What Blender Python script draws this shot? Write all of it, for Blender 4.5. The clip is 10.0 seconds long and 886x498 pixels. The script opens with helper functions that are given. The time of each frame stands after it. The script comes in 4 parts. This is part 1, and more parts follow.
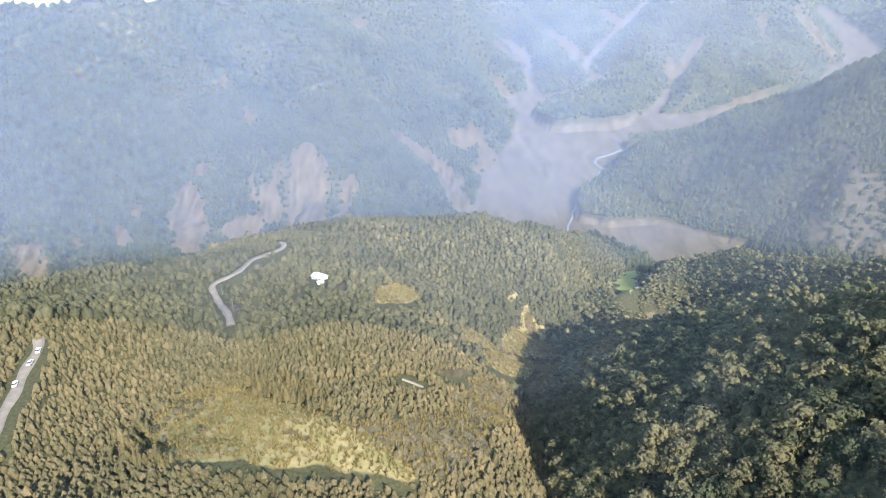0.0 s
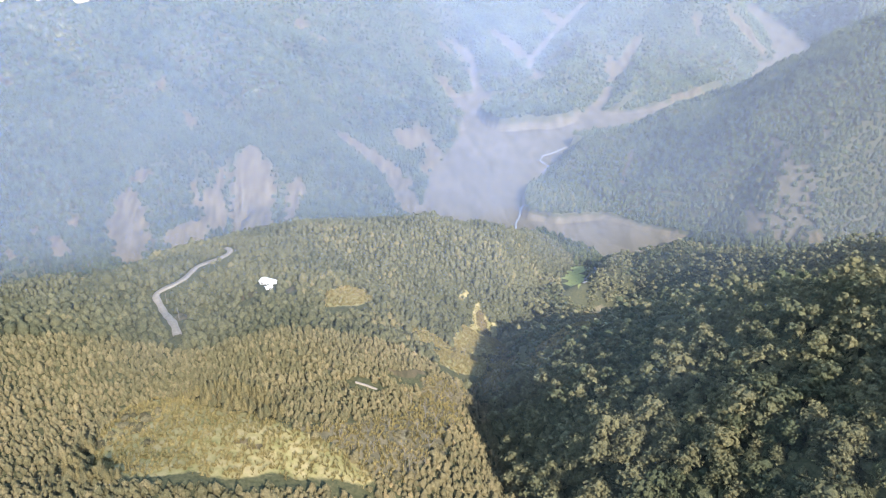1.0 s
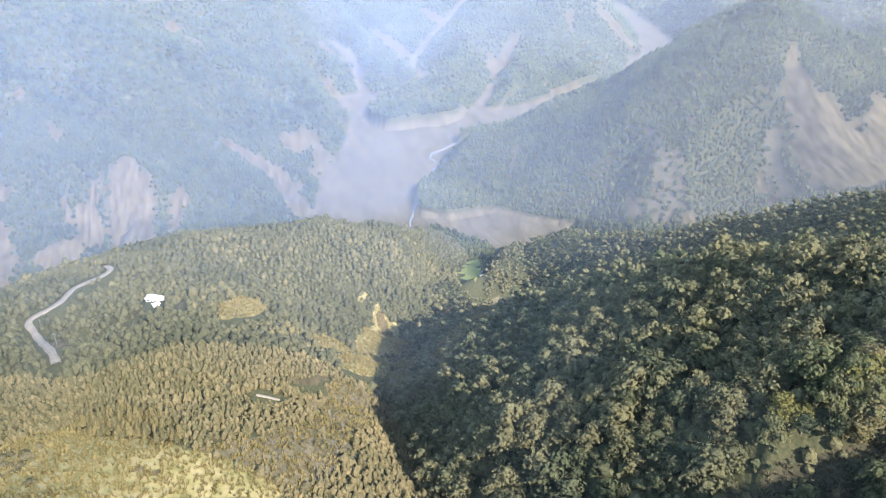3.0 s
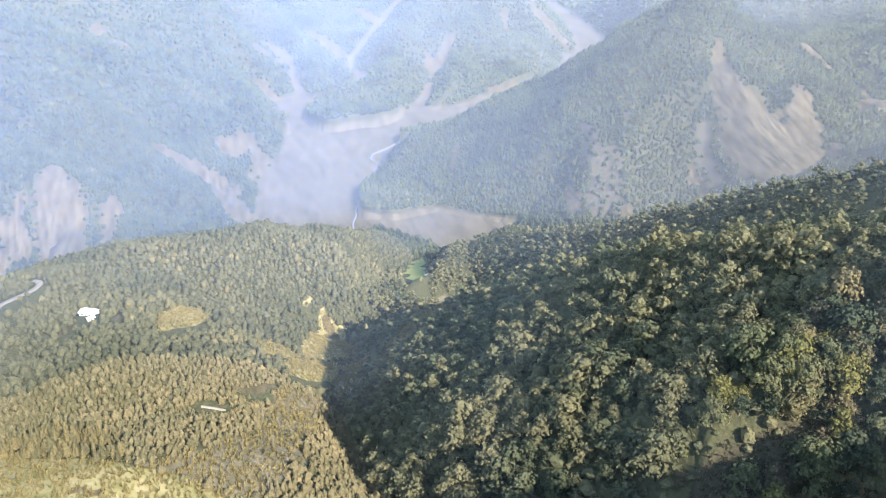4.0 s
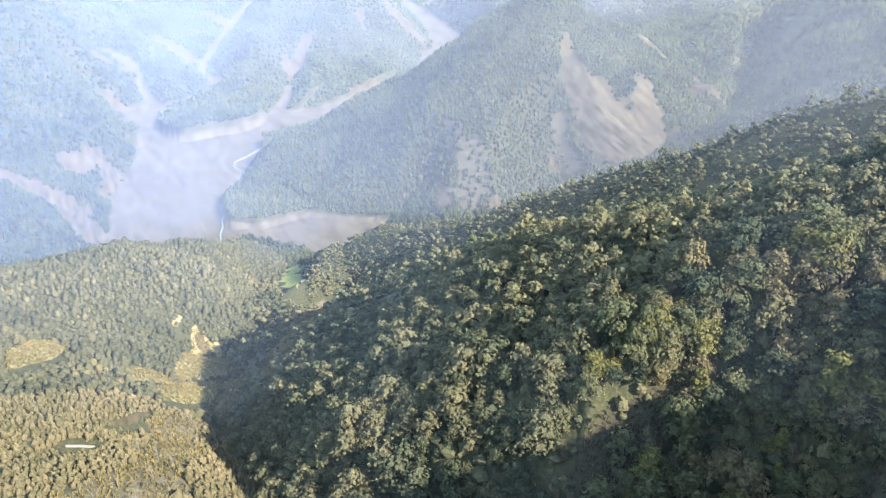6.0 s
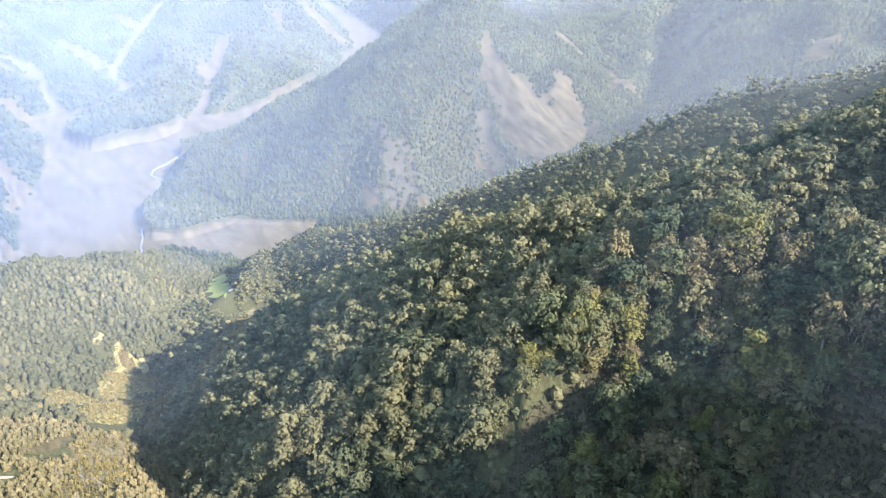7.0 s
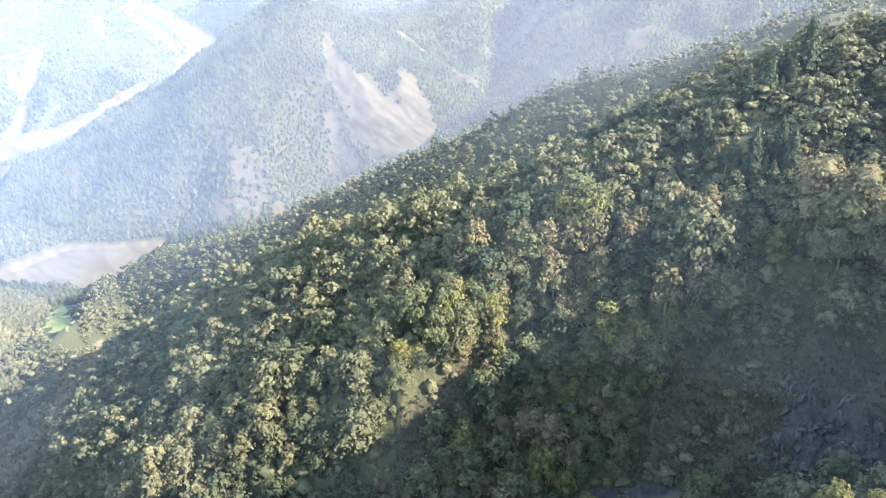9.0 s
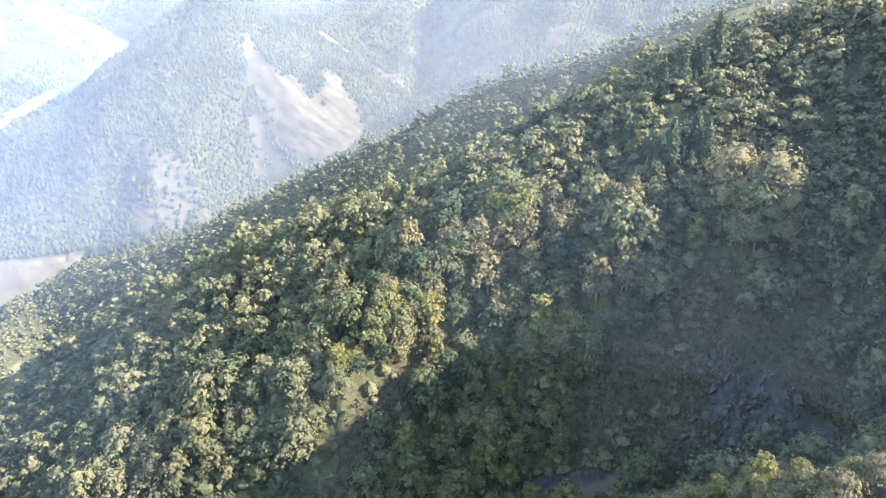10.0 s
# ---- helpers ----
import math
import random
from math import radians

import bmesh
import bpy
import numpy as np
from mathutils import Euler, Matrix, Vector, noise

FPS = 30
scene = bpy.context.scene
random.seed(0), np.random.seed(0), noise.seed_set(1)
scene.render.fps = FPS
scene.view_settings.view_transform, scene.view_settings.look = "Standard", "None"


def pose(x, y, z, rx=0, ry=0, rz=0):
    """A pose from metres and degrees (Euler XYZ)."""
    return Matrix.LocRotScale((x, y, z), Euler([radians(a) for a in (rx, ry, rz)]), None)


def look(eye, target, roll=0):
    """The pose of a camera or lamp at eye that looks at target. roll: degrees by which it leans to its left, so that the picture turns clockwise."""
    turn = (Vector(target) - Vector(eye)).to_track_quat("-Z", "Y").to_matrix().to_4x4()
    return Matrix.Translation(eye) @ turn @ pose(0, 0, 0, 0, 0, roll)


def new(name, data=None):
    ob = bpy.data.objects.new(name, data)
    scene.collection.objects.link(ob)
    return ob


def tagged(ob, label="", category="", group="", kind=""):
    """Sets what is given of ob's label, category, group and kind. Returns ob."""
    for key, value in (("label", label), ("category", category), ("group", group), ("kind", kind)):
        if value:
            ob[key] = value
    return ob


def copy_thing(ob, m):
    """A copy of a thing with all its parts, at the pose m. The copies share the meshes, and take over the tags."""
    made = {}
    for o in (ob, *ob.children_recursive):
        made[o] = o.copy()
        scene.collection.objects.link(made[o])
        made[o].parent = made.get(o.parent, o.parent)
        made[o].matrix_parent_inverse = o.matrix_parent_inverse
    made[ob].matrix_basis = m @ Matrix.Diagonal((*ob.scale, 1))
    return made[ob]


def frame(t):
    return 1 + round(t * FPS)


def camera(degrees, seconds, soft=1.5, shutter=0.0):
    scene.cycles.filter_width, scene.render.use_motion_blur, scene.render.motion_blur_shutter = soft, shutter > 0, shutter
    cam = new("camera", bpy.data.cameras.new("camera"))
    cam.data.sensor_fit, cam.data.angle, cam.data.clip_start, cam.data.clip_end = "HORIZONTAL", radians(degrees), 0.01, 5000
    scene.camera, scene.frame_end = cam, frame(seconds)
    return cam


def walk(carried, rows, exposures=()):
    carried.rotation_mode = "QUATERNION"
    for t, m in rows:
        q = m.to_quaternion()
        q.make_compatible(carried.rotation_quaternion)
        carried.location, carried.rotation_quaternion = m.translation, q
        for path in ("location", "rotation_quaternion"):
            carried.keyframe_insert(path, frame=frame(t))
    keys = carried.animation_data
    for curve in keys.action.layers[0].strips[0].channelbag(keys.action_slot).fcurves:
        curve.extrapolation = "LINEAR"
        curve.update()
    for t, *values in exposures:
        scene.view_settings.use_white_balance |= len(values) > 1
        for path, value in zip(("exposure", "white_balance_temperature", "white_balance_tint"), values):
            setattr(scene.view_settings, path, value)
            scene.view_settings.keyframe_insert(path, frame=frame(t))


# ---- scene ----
cam = camera(65.94, 10.0, soft=1.05)
PATH = [
    (0.0, pose(0, 0, 460, 65.42, 0.28, -0.13)),
    (0.5, pose(0, 0, 460, 65.42, 0.17, -2.38)),
    (1.0, pose(0, 0, 460, 65.42, 0.08, -4.66)),
    (1.5, pose(0, 0, 460, 65.42, 0.01, -7.00)),
    (2.0, pose(0, 0, 460, 65.41, -0.07, -9.33)),
    (2.5, pose(0, 0, 460, 65.40, -0.11, -11.67)),
    (4.0, pose(0, 0, 460, 65.38, -0.16, -19.26)),
    (4.5, pose(0, 0, 460, 65.38, -0.18, -21.72)),
    (5.0, pose(0, 0, 460, 65.37, -0.17, -24.34)),
    (5.5, pose(0, 0, 460, 65.37, -0.16, -27.50)),
    (7.0, pose(0, 0, 460, 65.36, -0.12, -37.12)),
    (7.5, pose(0, 0, 460, 65.37, -0.03, -40.34)),
    (8.0, pose(0, 0, 460, 65.37, 0.03, -43.55)),
    (8.5, pose(0, 0, 460, 65.35, 0.03, -46.74)),
    (9.0, pose(0, 0, 460, 65.33, 0.07, -49.92)),
    (9.5, pose(0, 0, 460, 65.31, 0.08, -52.97)),
    (10.0, pose(0, 0, 460, 65.29, 0.16, -56.09)),
]
EXPOSURES = [(0.0, 2.03), (2.5, 2.15), (4.0, 2.31), (5.5, 2.45), (7.5, 2.66), (10.0, 3.12)]
walk(cam, PATH, EXPOSURES)

# ---- light: low sun behind the first view and to its right, thin blue sky ----
SUN_AZ, SUN_EL = 160.0, 33.0  # degrees clockwise from +y, and above the horizon
world = bpy.data.worlds.new("sky")
scene.world = world
world.use_nodes = True
sky = world.node_tree.nodes.new("ShaderNodeTexSky")
sky.sky_type, sky.sun_disc = "NISHITA", False
sky.sun_elevation, sky.sun_rotation = radians(SUN_EL), radians(SUN_AZ)
sky.air_density, sky.dust_density, sky.altitude = 1.4, 0.8, 900
back_node = world.node_tree.nodes["Background"]
world.node_tree.links.new(sky.outputs[0], back_node.inputs[0])
back_node.inputs[1].default_value = 0.13
sun = new("sun", bpy.data.lights.new("sun", "SUN"))
sun.data.energy, sun.data.angle, sun.data.color = 3.2, radians(0.6), (1.0, 0.93, 0.84)
to_sun = Vector((math.sin(radians(SUN_AZ)) * math.cos(radians(SUN_EL)), math.cos(radians(SUN_AZ)) * math.cos(radians(SUN_EL)), math.sin(radians(SUN_EL))))
sun.matrix_world = look(tuple(to_sun * 900), (0, 0, 0))

RIDGES = {
    # crest points x, y, z; side slope, how fast it steepens
    'shoulder': ([(-148, 26, 345), (-84, 100, 325), (-68, 188, 303), (-62, 293, 274), (-73, 414, 242)], 0.25, 0.002),
    'hill': ([(-251, 67, 345), (-197, 265, 301), (-201, 369, 258), (-173, 437, 245), (-134, 523, 224), (-87, 594, 208), (27, 649, 189), (91, 694, 164), (176, 750, 132)], 0.28, 0.0014),
    'knob': ([(143, 787, 101), (165, 773, 114), (188, 757, 128), (208, 741, 127), (227, 730, 111), (247, 729, 88)], 0.45, 0.002),
    'leftback': ([(-580, 155, 330), (-395, 504, 194), (-376, 518, 190), (-361, 540, 183), (-341, 565, 175), (-322, 599, 162), (-299, 633, 143), (-277, 664, 130)], 0.5, 0),
    'spur': ([(128, 596, 107), (164, 546, 137), (198, 415, 209), (211, 298, 290), (205, 236, 327), (197, 179, 354), (207, 144, 368), (218, 122, 380), (233, 102, 389), (251, 77, 401), (269, 70, 413), (286, 61, 423), (330, -12, 456)], 0.66, 0),
    'second': ([(305, 827, 30), (343, 800, 58), (357, 716, 117), (383, 656, 138), (427, 542, 180), (453, 480, 218), (474, 445, 251), (477, 412, 273), (482, 374, 289), (495, 347, 307), (470, 381, 285), (487, 342, 309), (497, 308, 329), (505, 275, 350), (516, 230, 366), (527, 190, 383), (539, 152, 398), (557, 119, 412), (700, 0, 470)], 0.62, 0),
    'slide': ([(257, 1203, -13), (396, 1343, 72), (602, 1396, 122), (670, 1453, 125), (888, 1426, 172), (957, 1232, 289), (956, 1156, 362)], 0.62, 0),
    'slideright': ([(956, 1156, 362), (1021, 1071, 326), (1054, 891, 208), (1033, 772, 161)], 0.6, 0),
    'island': ([(280, 1808, 20), (442, 1951, 90), (587, 2120, 183), (748, 2280, 240), (994, 2510, 382)], 0.5, 0),
    'islandright': ([(994, 2510, 382), (1158, 2384, 219), (1186, 2201, 102), (1173, 2094, 40)], 0.5, 0),
    'wedge': ([(354, 2029, 51), (347, 2172, 80), (356, 2373, 98), (366, 2726, 148), (371, 3078, 220)], 0.5, 0),
    'left': ([(-1299, 750, 340), (-943, 1292, 343), (-881, 1442, 339), (-799, 1546, 332), (-684, 1654, 335), (-482, 1890, 367), (-136, 2196, 381), (39, 2700, 362)], 0.6, 0),
    'leftspur': ([(-482, 1890, 367), (-222, 1685, 162), (23, 1560, 94), (136, 1514, 72)], 0.55, 0),
    'leftfoot': ([(-684, 1654, 335), (-450, 1452, 204), (-246, 1307, 103)], 0.6, 0),
    'leftrib': ([(-482, 1890, 367), (-170, 1440, 134), (-25, 1230, 52)], 0.55, 0),
    'farleft': ([(-205, 3294, 342), (210, 3494, 333), (591, 3551, 379), (1120, 3526, 401)], 0.5, 0),
    'notchface': ([(1214, 882, 133), (1491, 1009, 224), (1685, 1077, 324), (1901, 1107, 386)], 0.6, 0),
    'farright': ([(1708, 1040, 392), (1456, 664, 399), (1454, 370, 404), (1494, -131, 420)], 0.5, 0),
    'farright2': ([(1088, 506, 318), (1373, 605, 366), (1500, 556, 399)], 0.55, 0),
    'farmid': ([(1050, 3756, 371), (1788, 3578, 259), (2065, 2949, 286), (1840, 2370, 349), (2167, 1773, 360)], 0.4, 0),
    # unseen ridge behind the view, heights set so its shadow covers the lower spur
    'back': ([(-606, -350, 560), (-165, -286, 455), (-75, -232, 462), (-15, -200, 490), (33, -187, 500), (141, -169, 505), (254, -92, 473), (330, -12, 452)], 1.08, 0),
    'backleft': ([(-165, -286, 455), (-244, -89, 400), (-239, 21, 355)], 0.6, 0),
    'nearbank': ([(81, 21, 368), (83, 14, 375), (83, 7, 381), (82, 1, 388), (82, -5, 392), (82, -8, 396), (83, -15, 401)], 0.9, 0.004),
    'underfoot': ([(-15, -200, 490), (-14, -60, 420), (-6, 20, 372)], 0.95, 0),
}
VALLEYS = {
    # bed points x, y, z, half width; side slope, how fast it steepens
    'tribleft': ([(283, 1998, 30, 23), (269, 2076, 40, 13), (274, 2201, 70, 12), (270, 2283, 94, 17), (250, 2371, 113, 23), (213, 2445, 128, 28)], 0.6, 0.003),
    'tribright': ([(317, 1970, 29, 13), (401, 2023, 38, 15), (472, 2103, 58, 16), (450, 2170, 76, 14), (476, 2261, 97, 15), (564, 2419, 134, 15), (656, 2572, 171, 17), (795, 2821, 226, 15)], 0.6, 0.003),
    'sidechannel': ([(554, 1802, 23, 24), (628, 1935, 38, 13), (668, 2014, 62, 10)], 0.6, 0.003),
    'eastcreek': ([(430, 989, 4, 10), (485, 975, 12, 14), (529, 907, 28, 5), (614, 844, 48, 3), (734, 859, 42, 3), (810, 788, 108, 3), (896, 721, 158, 3), (1015, 747, 179, 3), (1647, 1135, 223, 3)], 0.75, 0.003),
    'gully': ([(175, 6, 325, 5), (150, 49, 300, 7), (136, 85, 291, 7), (106, 106, 283, 4), (74, 159, 268, 4), (46, 210, 250, 4), (47, 298, 217, 4), (79, 425, 176, 4), (122, 549, 147, 5), (170, 657, 105, 18), (231, 766, 62, 28), (287, 872, 25, 14), (330, 949, 3, 8)], 0.95, 0.013),
}
BEDS = {
    # outlines of the gravel flats in plan
    'river': [(47, 1075), (72, 1314), (96, 1404), (137, 1501), (181, 1683), (196, 1701), (178, 1884), (180, 1986), (239, 2023), (305, 2035), (319, 1983), (268, 1879), (250, 1811), (255, 1718), (279, 1663), (411, 1686), (482, 1723), (512, 1804), (571, 1805), (663, 1785), (792, 1843), (877, 1869), (1091, 2013), (1181, 2132), (1235, 2240), (1285, 2233), (1388, 2449), (1498, 2780), (1607, 3174), (1677, 3177), (1604, 2802), (1537, 2526), (1468, 2309), (1392, 2162), (1252, 2001), (1176, 1927), (837, 1783), (653, 1673), (563, 1601), (490, 1571), (437, 1531), (373, 1435), (254, 1208), (238, 1126), (286, 1095), (292, 1059), (188, 1005)],
    'arm': [(250, 1037), (291, 1095), (332, 1104), (382, 1110), (405, 1085), (441, 1048), (470, 1025), (495, 996), (461, 978), (415, 949), (370, 917), (338, 910), (331, 925), (324, 951), (283, 982)],
}
SCARS_WEST = [
    [(-259, 1280, 10.8), (-260, 1246, 31.6), (-250, 1209, 46.0), (-240, 1134, 40.3), (-226, 1073, 36.3)],
    [(-309, 1244, 12.7), (-321, 1207, 14.5), (-313, 1147, 21.6)],
    [(-177, 1233, 14.4), (-179, 1190, 15.9), (-181, 1104, 9.3)],
    [(-460, 1175, 14.6), (-449, 1133, 28.2), (-434, 1079, 32.7), (-426, 1024, 23.9)],
    [(-450, 1232, 15.2), (-452, 1220, 12.9)],
    [(-343, 1116, 25.1), (-367, 1089, 19.0)],
    [(-93, 1420, 14.1), (-51, 1374, 29.6), (2, 1345, 31.1), (29, 1224, 26.3), (47, 1147, 17.1)],
    [(40, 1460, 26.6), (84, 1480, 29.4), (108, 1454, 24.1), (67, 1356, 6.7)],
    [(-598, 911, 12.6), (-593, 886, 22.9)],
    [(-522, 1092, 4.0), (-516, 1057, 5.8)],
    [(-509, 1009, 7.5), (-493, 971, 8.1)],
    [(-717, 1336, 15.1), (-714, 1341, 11.3)],
    [(-459, 1456, 10.1), (-453, 1424, 8.7)],
    [(-415, 1377, 5.9), (-388, 1352, 10.5)],
    [(-545, 1032, 6.8), (-539, 1005, 4.7)],
    [(-355, 1225, 6.3), (-342, 1181, 7.1)],
    [(-553, 950, 5.5), (-549, 942, 4.5)],
    [(-269, 1871, 9.4), (-147, 1800, 10.5)],
]
SCARS_NORTH = [
    [(788, 2129, 15.0), (740, 2089, 23.8), (696, 2053, 17.9), (670, 2018, 14.1)],
    [(680, 2097, 9.1), (681, 2051, 17.9)],
    [(153, 2180, 14.5), (202, 2254, 26.2), (262, 2252, 20.6)],
    [(385, 2535, 21.2), (426, 2407, 28.0), (442, 2273, 30.6)],
    [(163, 2038, 13.5), (192, 2000, 19.9), (176, 1768, 16.2)],
    [(1023, 2278, 12.4), (991, 2185, 9.9)],
    [(794, 1849, 16.7), (834, 1857, 15.2)],
    [(1164, 2343, 19.5), (1225, 2323, 30.4), (1270, 2295, 34.7)],
    [(611, 2723, 22.0), (638, 2583, 24.0)],
    [(-229, 1886, 12.6), (-146, 1815, 7.5)],
    [(879, 1875, 12.0), (840, 1852, 10.7)],
]
SCARS_EAST = [
    [(894, 1040, 10.2), (859, 964, 18.2), (857, 916, 33.2), (858, 865, 46.4), (852, 814, 42.9), (847, 777, 22.8)],
    [(971, 917, 7.7), (918, 852, 22.8), (897, 810, 26.0), (874, 771, 15.4)],
    [(768, 913, 3.9), (766, 877, 4.8), (709, 791, 2.6)],
    [(566, 965, 3.7), (557, 926, 7.2)],
    [(621, 864, 8.8), (612, 806, 11.7), (696, 866, 7.4)],
    [(1082, 1063, 10.0), (1081, 1013, 12.3), (1094, 980, 10.9)],
    [(1115, 931, 7.2), (1061, 838, 11.2), (1042, 784, 6.5)],
    [(1207, 560, 15.4), (1083, 491, 19.7)],
    [(907, 767, 6.9), (885, 736, 7.6)],
    [(814, 807, 13.3), (783, 756, 9.0)],
]
THIN_WOODS = [
    [(630, 1044, 10.1), (614, 967, 26.5), (610, 928, 31.2), (591, 894, 28.4)],
    [(806, 940, 14.3), (796, 907, 16.0), (785, 873, 11.7)],
    [(469, 1268, 7.8), (443, 1186, 7.3)],
    [(34, 1232, 30.6), (32, 1129, 18.7)],
    [(836, 887, 18.2), (820, 833, 25.1)],
    [(706, 1037, 6.2), (675, 995, 8.0)],
]
FIELDS = [  # outlines of open grass
    [(-106, 192), (-115, 216), (-121, 246), (-112, 257), (-86, 236), (-68, 220), (-52, 209), (-39, 205), (-28, 202), (-18, 197), (-8, 188), (-13, 182), (-28, 181), (-43, 178), (-56, 172), (-67, 173), (-83, 172)],
    [(22, 345), (38, 415), (51, 463), (71, 548), (84, 553), (94, 527), (78, 414), (66, 403), (56, 378), (41, 340), (32, 336), (19, 331)],
    [(-51, 421), (-35, 448), (-17, 464), (-18, 424), (-32, 400), (-44, 394)],
    [(56, 569), (65, 580), (71, 567), (58, 557)],
    [(6, 394), (19, 428), (37, 400), (31, 371)],
    [(231, 76), (237, 70), (241, 61), (238, 59), (230, 69)],
    [(247, 74), (253, 68), (251, 64), (244, 69)],
]
BRUSH = [  # outlines of scrub between the woods
    [(-39, 205), (-19, 219), (1, 251), (20, 313), (40, 328), (31, 275), (17, 217), (3, 200), (-5, 187), (-8, 188), (-18, 197), (-28, 202)],
    [(110, 414), (206, 609), (247, 638), (128, 363), (107, 361), (78, 325), (88, 382)],
    [(59, 384), (95, 488), (88, 421), (67, 358), (51, 330), (43, 323)],
]
BARE_EARTH = [
    [(-2, 297, 2.0), (6, 301, 3.0), (16, 311, 2.1)],
    [(-126, 355, 4.4), (-134, 400, 3.5)],
    [(-101, 424, 4.3), (-95, 426, 2.9)],
    [(-60, 196, 1.4), (-53, 193, 2.3), (-47, 191, 1.6)],
    [(-71, 410, 2.8), (-70, 434, 2.2)],
    [(-121, 199, 1.9), (-120, 200, 1.4)],
    [(-34, 286, 1.2), (-31, 279, 1.4)],
    [(78, 547, 4.1), (87, 500, 5.0), (76, 423, 3.6)],
]
MEADOWS = [
    [(210, 751), (240, 835), (276, 865), (279, 848), (242, 755), (199, 634), (205, 705)],
]
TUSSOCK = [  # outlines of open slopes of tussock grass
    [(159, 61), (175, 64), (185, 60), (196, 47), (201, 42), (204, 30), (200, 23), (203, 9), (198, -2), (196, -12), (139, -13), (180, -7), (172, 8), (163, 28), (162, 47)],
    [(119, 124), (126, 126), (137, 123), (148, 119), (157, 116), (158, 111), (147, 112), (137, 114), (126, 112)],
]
STONY = [  # outline of a stony stream bed
    [(152, 72), (158, 61), (163, 48), (163, 34), (161, 30), (151, 72)],
]
ROCKS = [
    [(152, 73, 1.9), (161, 52, 2.7), (163, 34, 2.2)],
    [(172, 16.7, 2.2), (183, 3.5, 3.0)],
    [(185, 22, 5.6), (185, 13.6, 11.2), (186, -1.1, 4.7)],
]
ROADS = [
    [(-162, 195), (-166, 206), (-168, 217), (-170, 226), (-174, 236), (-175, 242), (-175, 250), (-178, 258), (-182, 262)],
    [(-118, 328), (-125, 346), (-141, 379), (-153, 404), (-160, 415), (-157, 424), (-152, 431), (-148, 448), (-149, 479), (-142, 496), (-136, 507), (-132, 521), (-136, 533), (-142, 532)],
    [(-20, 273), (-14, 273), (-7, 270)],
]
HOUSE = (-90.0, 444.6, 0.0)
ROAD_HALF = [2.0, 2.0, 0.55]
STREAMS = [
    [(427, 1531), (345, 1460), (331, 1430), (338, 1390), (300, 1300), (272, 1235), (240, 1162), (224, 1125), (205, 1040)],
    [(300, 964), (318, 948), (337, 951), (314, 894), (290, 862), (262, 800), (207, 648)],
]
BARE_PLACES = [(192, 173), (204, -3), (207, -7), (190, 21), (192, -12), (118, 186), (167, 93), (127, 111), (246, 21), (3, 197), (10, 205), (6, 196), (58, 252), (56, 318), (60, 380), (191, 61), (55, 250), (117, 127), (47, 399), (55, 394), (25, 250), (-10, 203), (210, 39), (201, -3), (191, -12), (191, 21), (193, 16), (275, 12), (-22, 205), (-12, 214), (-4, 222), (2, 208), (8, 230), (12, 250), (16, 240), (18, 270), (22, 290), (26, 262), (29, 300), (34, 318), (6, 262), (-15, 198), (12, 218), (24, 240)]
CREST_CONIFERS = [(255, 70), (259, 69), (262, 67), (264, 64), (252, 67), (258, 64), (262, 62), (255, 66), (231, 77), (230, 76), (226, 68), (224, 65), (222, 61), (224, 59), (226, 56), (225, 53), (228, 51), (221, 56), (227, 62), (231, 54), (230, 49), (265, 59), (268, 62), (250, 71), (270, 57)]
SUN_TINTED_TREES = [(158, 109), (177, 81), (168, 86), (186, 90), (137, 107), (196, 69), (196, 86), (206, 65), (205, 42), (164, 83)]
LARGE_TREES = [(210, 35), (214, 31), (215, 25), (221, 22), (210, 27), (217, 36), (226, 27), (216, 19)]
# ---- the lie of the land ----
H = 460.0


def hash01(i, j, seed):
    """A random number from 0 to 1 for each lattice point."""
    n = (i.astype(np.int64) * 374761393 + j.astype(np.int64) * 668265263 + seed * 974711) & 0x7FFFFFFF
    n = ((n ^ (n >> 13)) * 1274126177) & 0x7FFFFFFF
    return ((n ^ (n >> 16)) & 0xFFFF) / 65535.0


def value_noise(x, y, size, seed=0):
    """Smooth noise from -1 to 1 with lumps of about that size in metres."""
    u, v = x / size, y / size
    i, j = np.floor(u), np.floor(v)
    a, b = u - i, v - j
    a, b = a * a * (3 - 2 * a), b * b * (3 - 2 * b)
    low = hash01(i, j, seed) * (1 - a) + hash01(i + 1, j, seed) * a
    high = hash01(i, j + 1, seed) * (1 - a) + hash01(i + 1, j + 1, seed) * a
    return 2 * (low * (1 - b) + high * b) - 1


def rough(x, y, size, seed=0, octaves=3):
    total, gain = 0 * x, 1.0
    for n in range(octaves):
        total = total + gain * value_noise(x, y, size / 2**n, seed + 7 * n)
        gain *= 0.5
    return total


def near_line(x, y, line):
    """Distance in plan to a broken line, and the line's further columns at the nearest point."""
    best, cols = np.full(x.shape, 1e9), np.zeros(x.shape + (len(line[0]) - 2,))
    for p, q in zip(line[:-1], line[1:]):
        p, q = np.array(p, float), np.array(q, float)
        ex, ey = q[0] - p[0], q[1] - p[1]
        s = np.clip(((x - p[0]) * ex + (y - p[1]) * ey) / (ex * ex + ey * ey), 0, 1)
        d = np.hypot(x - p[0] - s * ex, y - p[1] - s * ey)
        m = d < best
        best = np.where(m, d, best)
        cols = np.where(m[..., None], p[2:] + s[..., None] * (q[2:] - p[2:]), cols)
    return best, cols


def soft_max(a, b, k):
    h = np.clip(0.5 + 0.5 * (a - b) / k, 0, 1)
    return b + (a - b) * h + k * h * (1 - h)


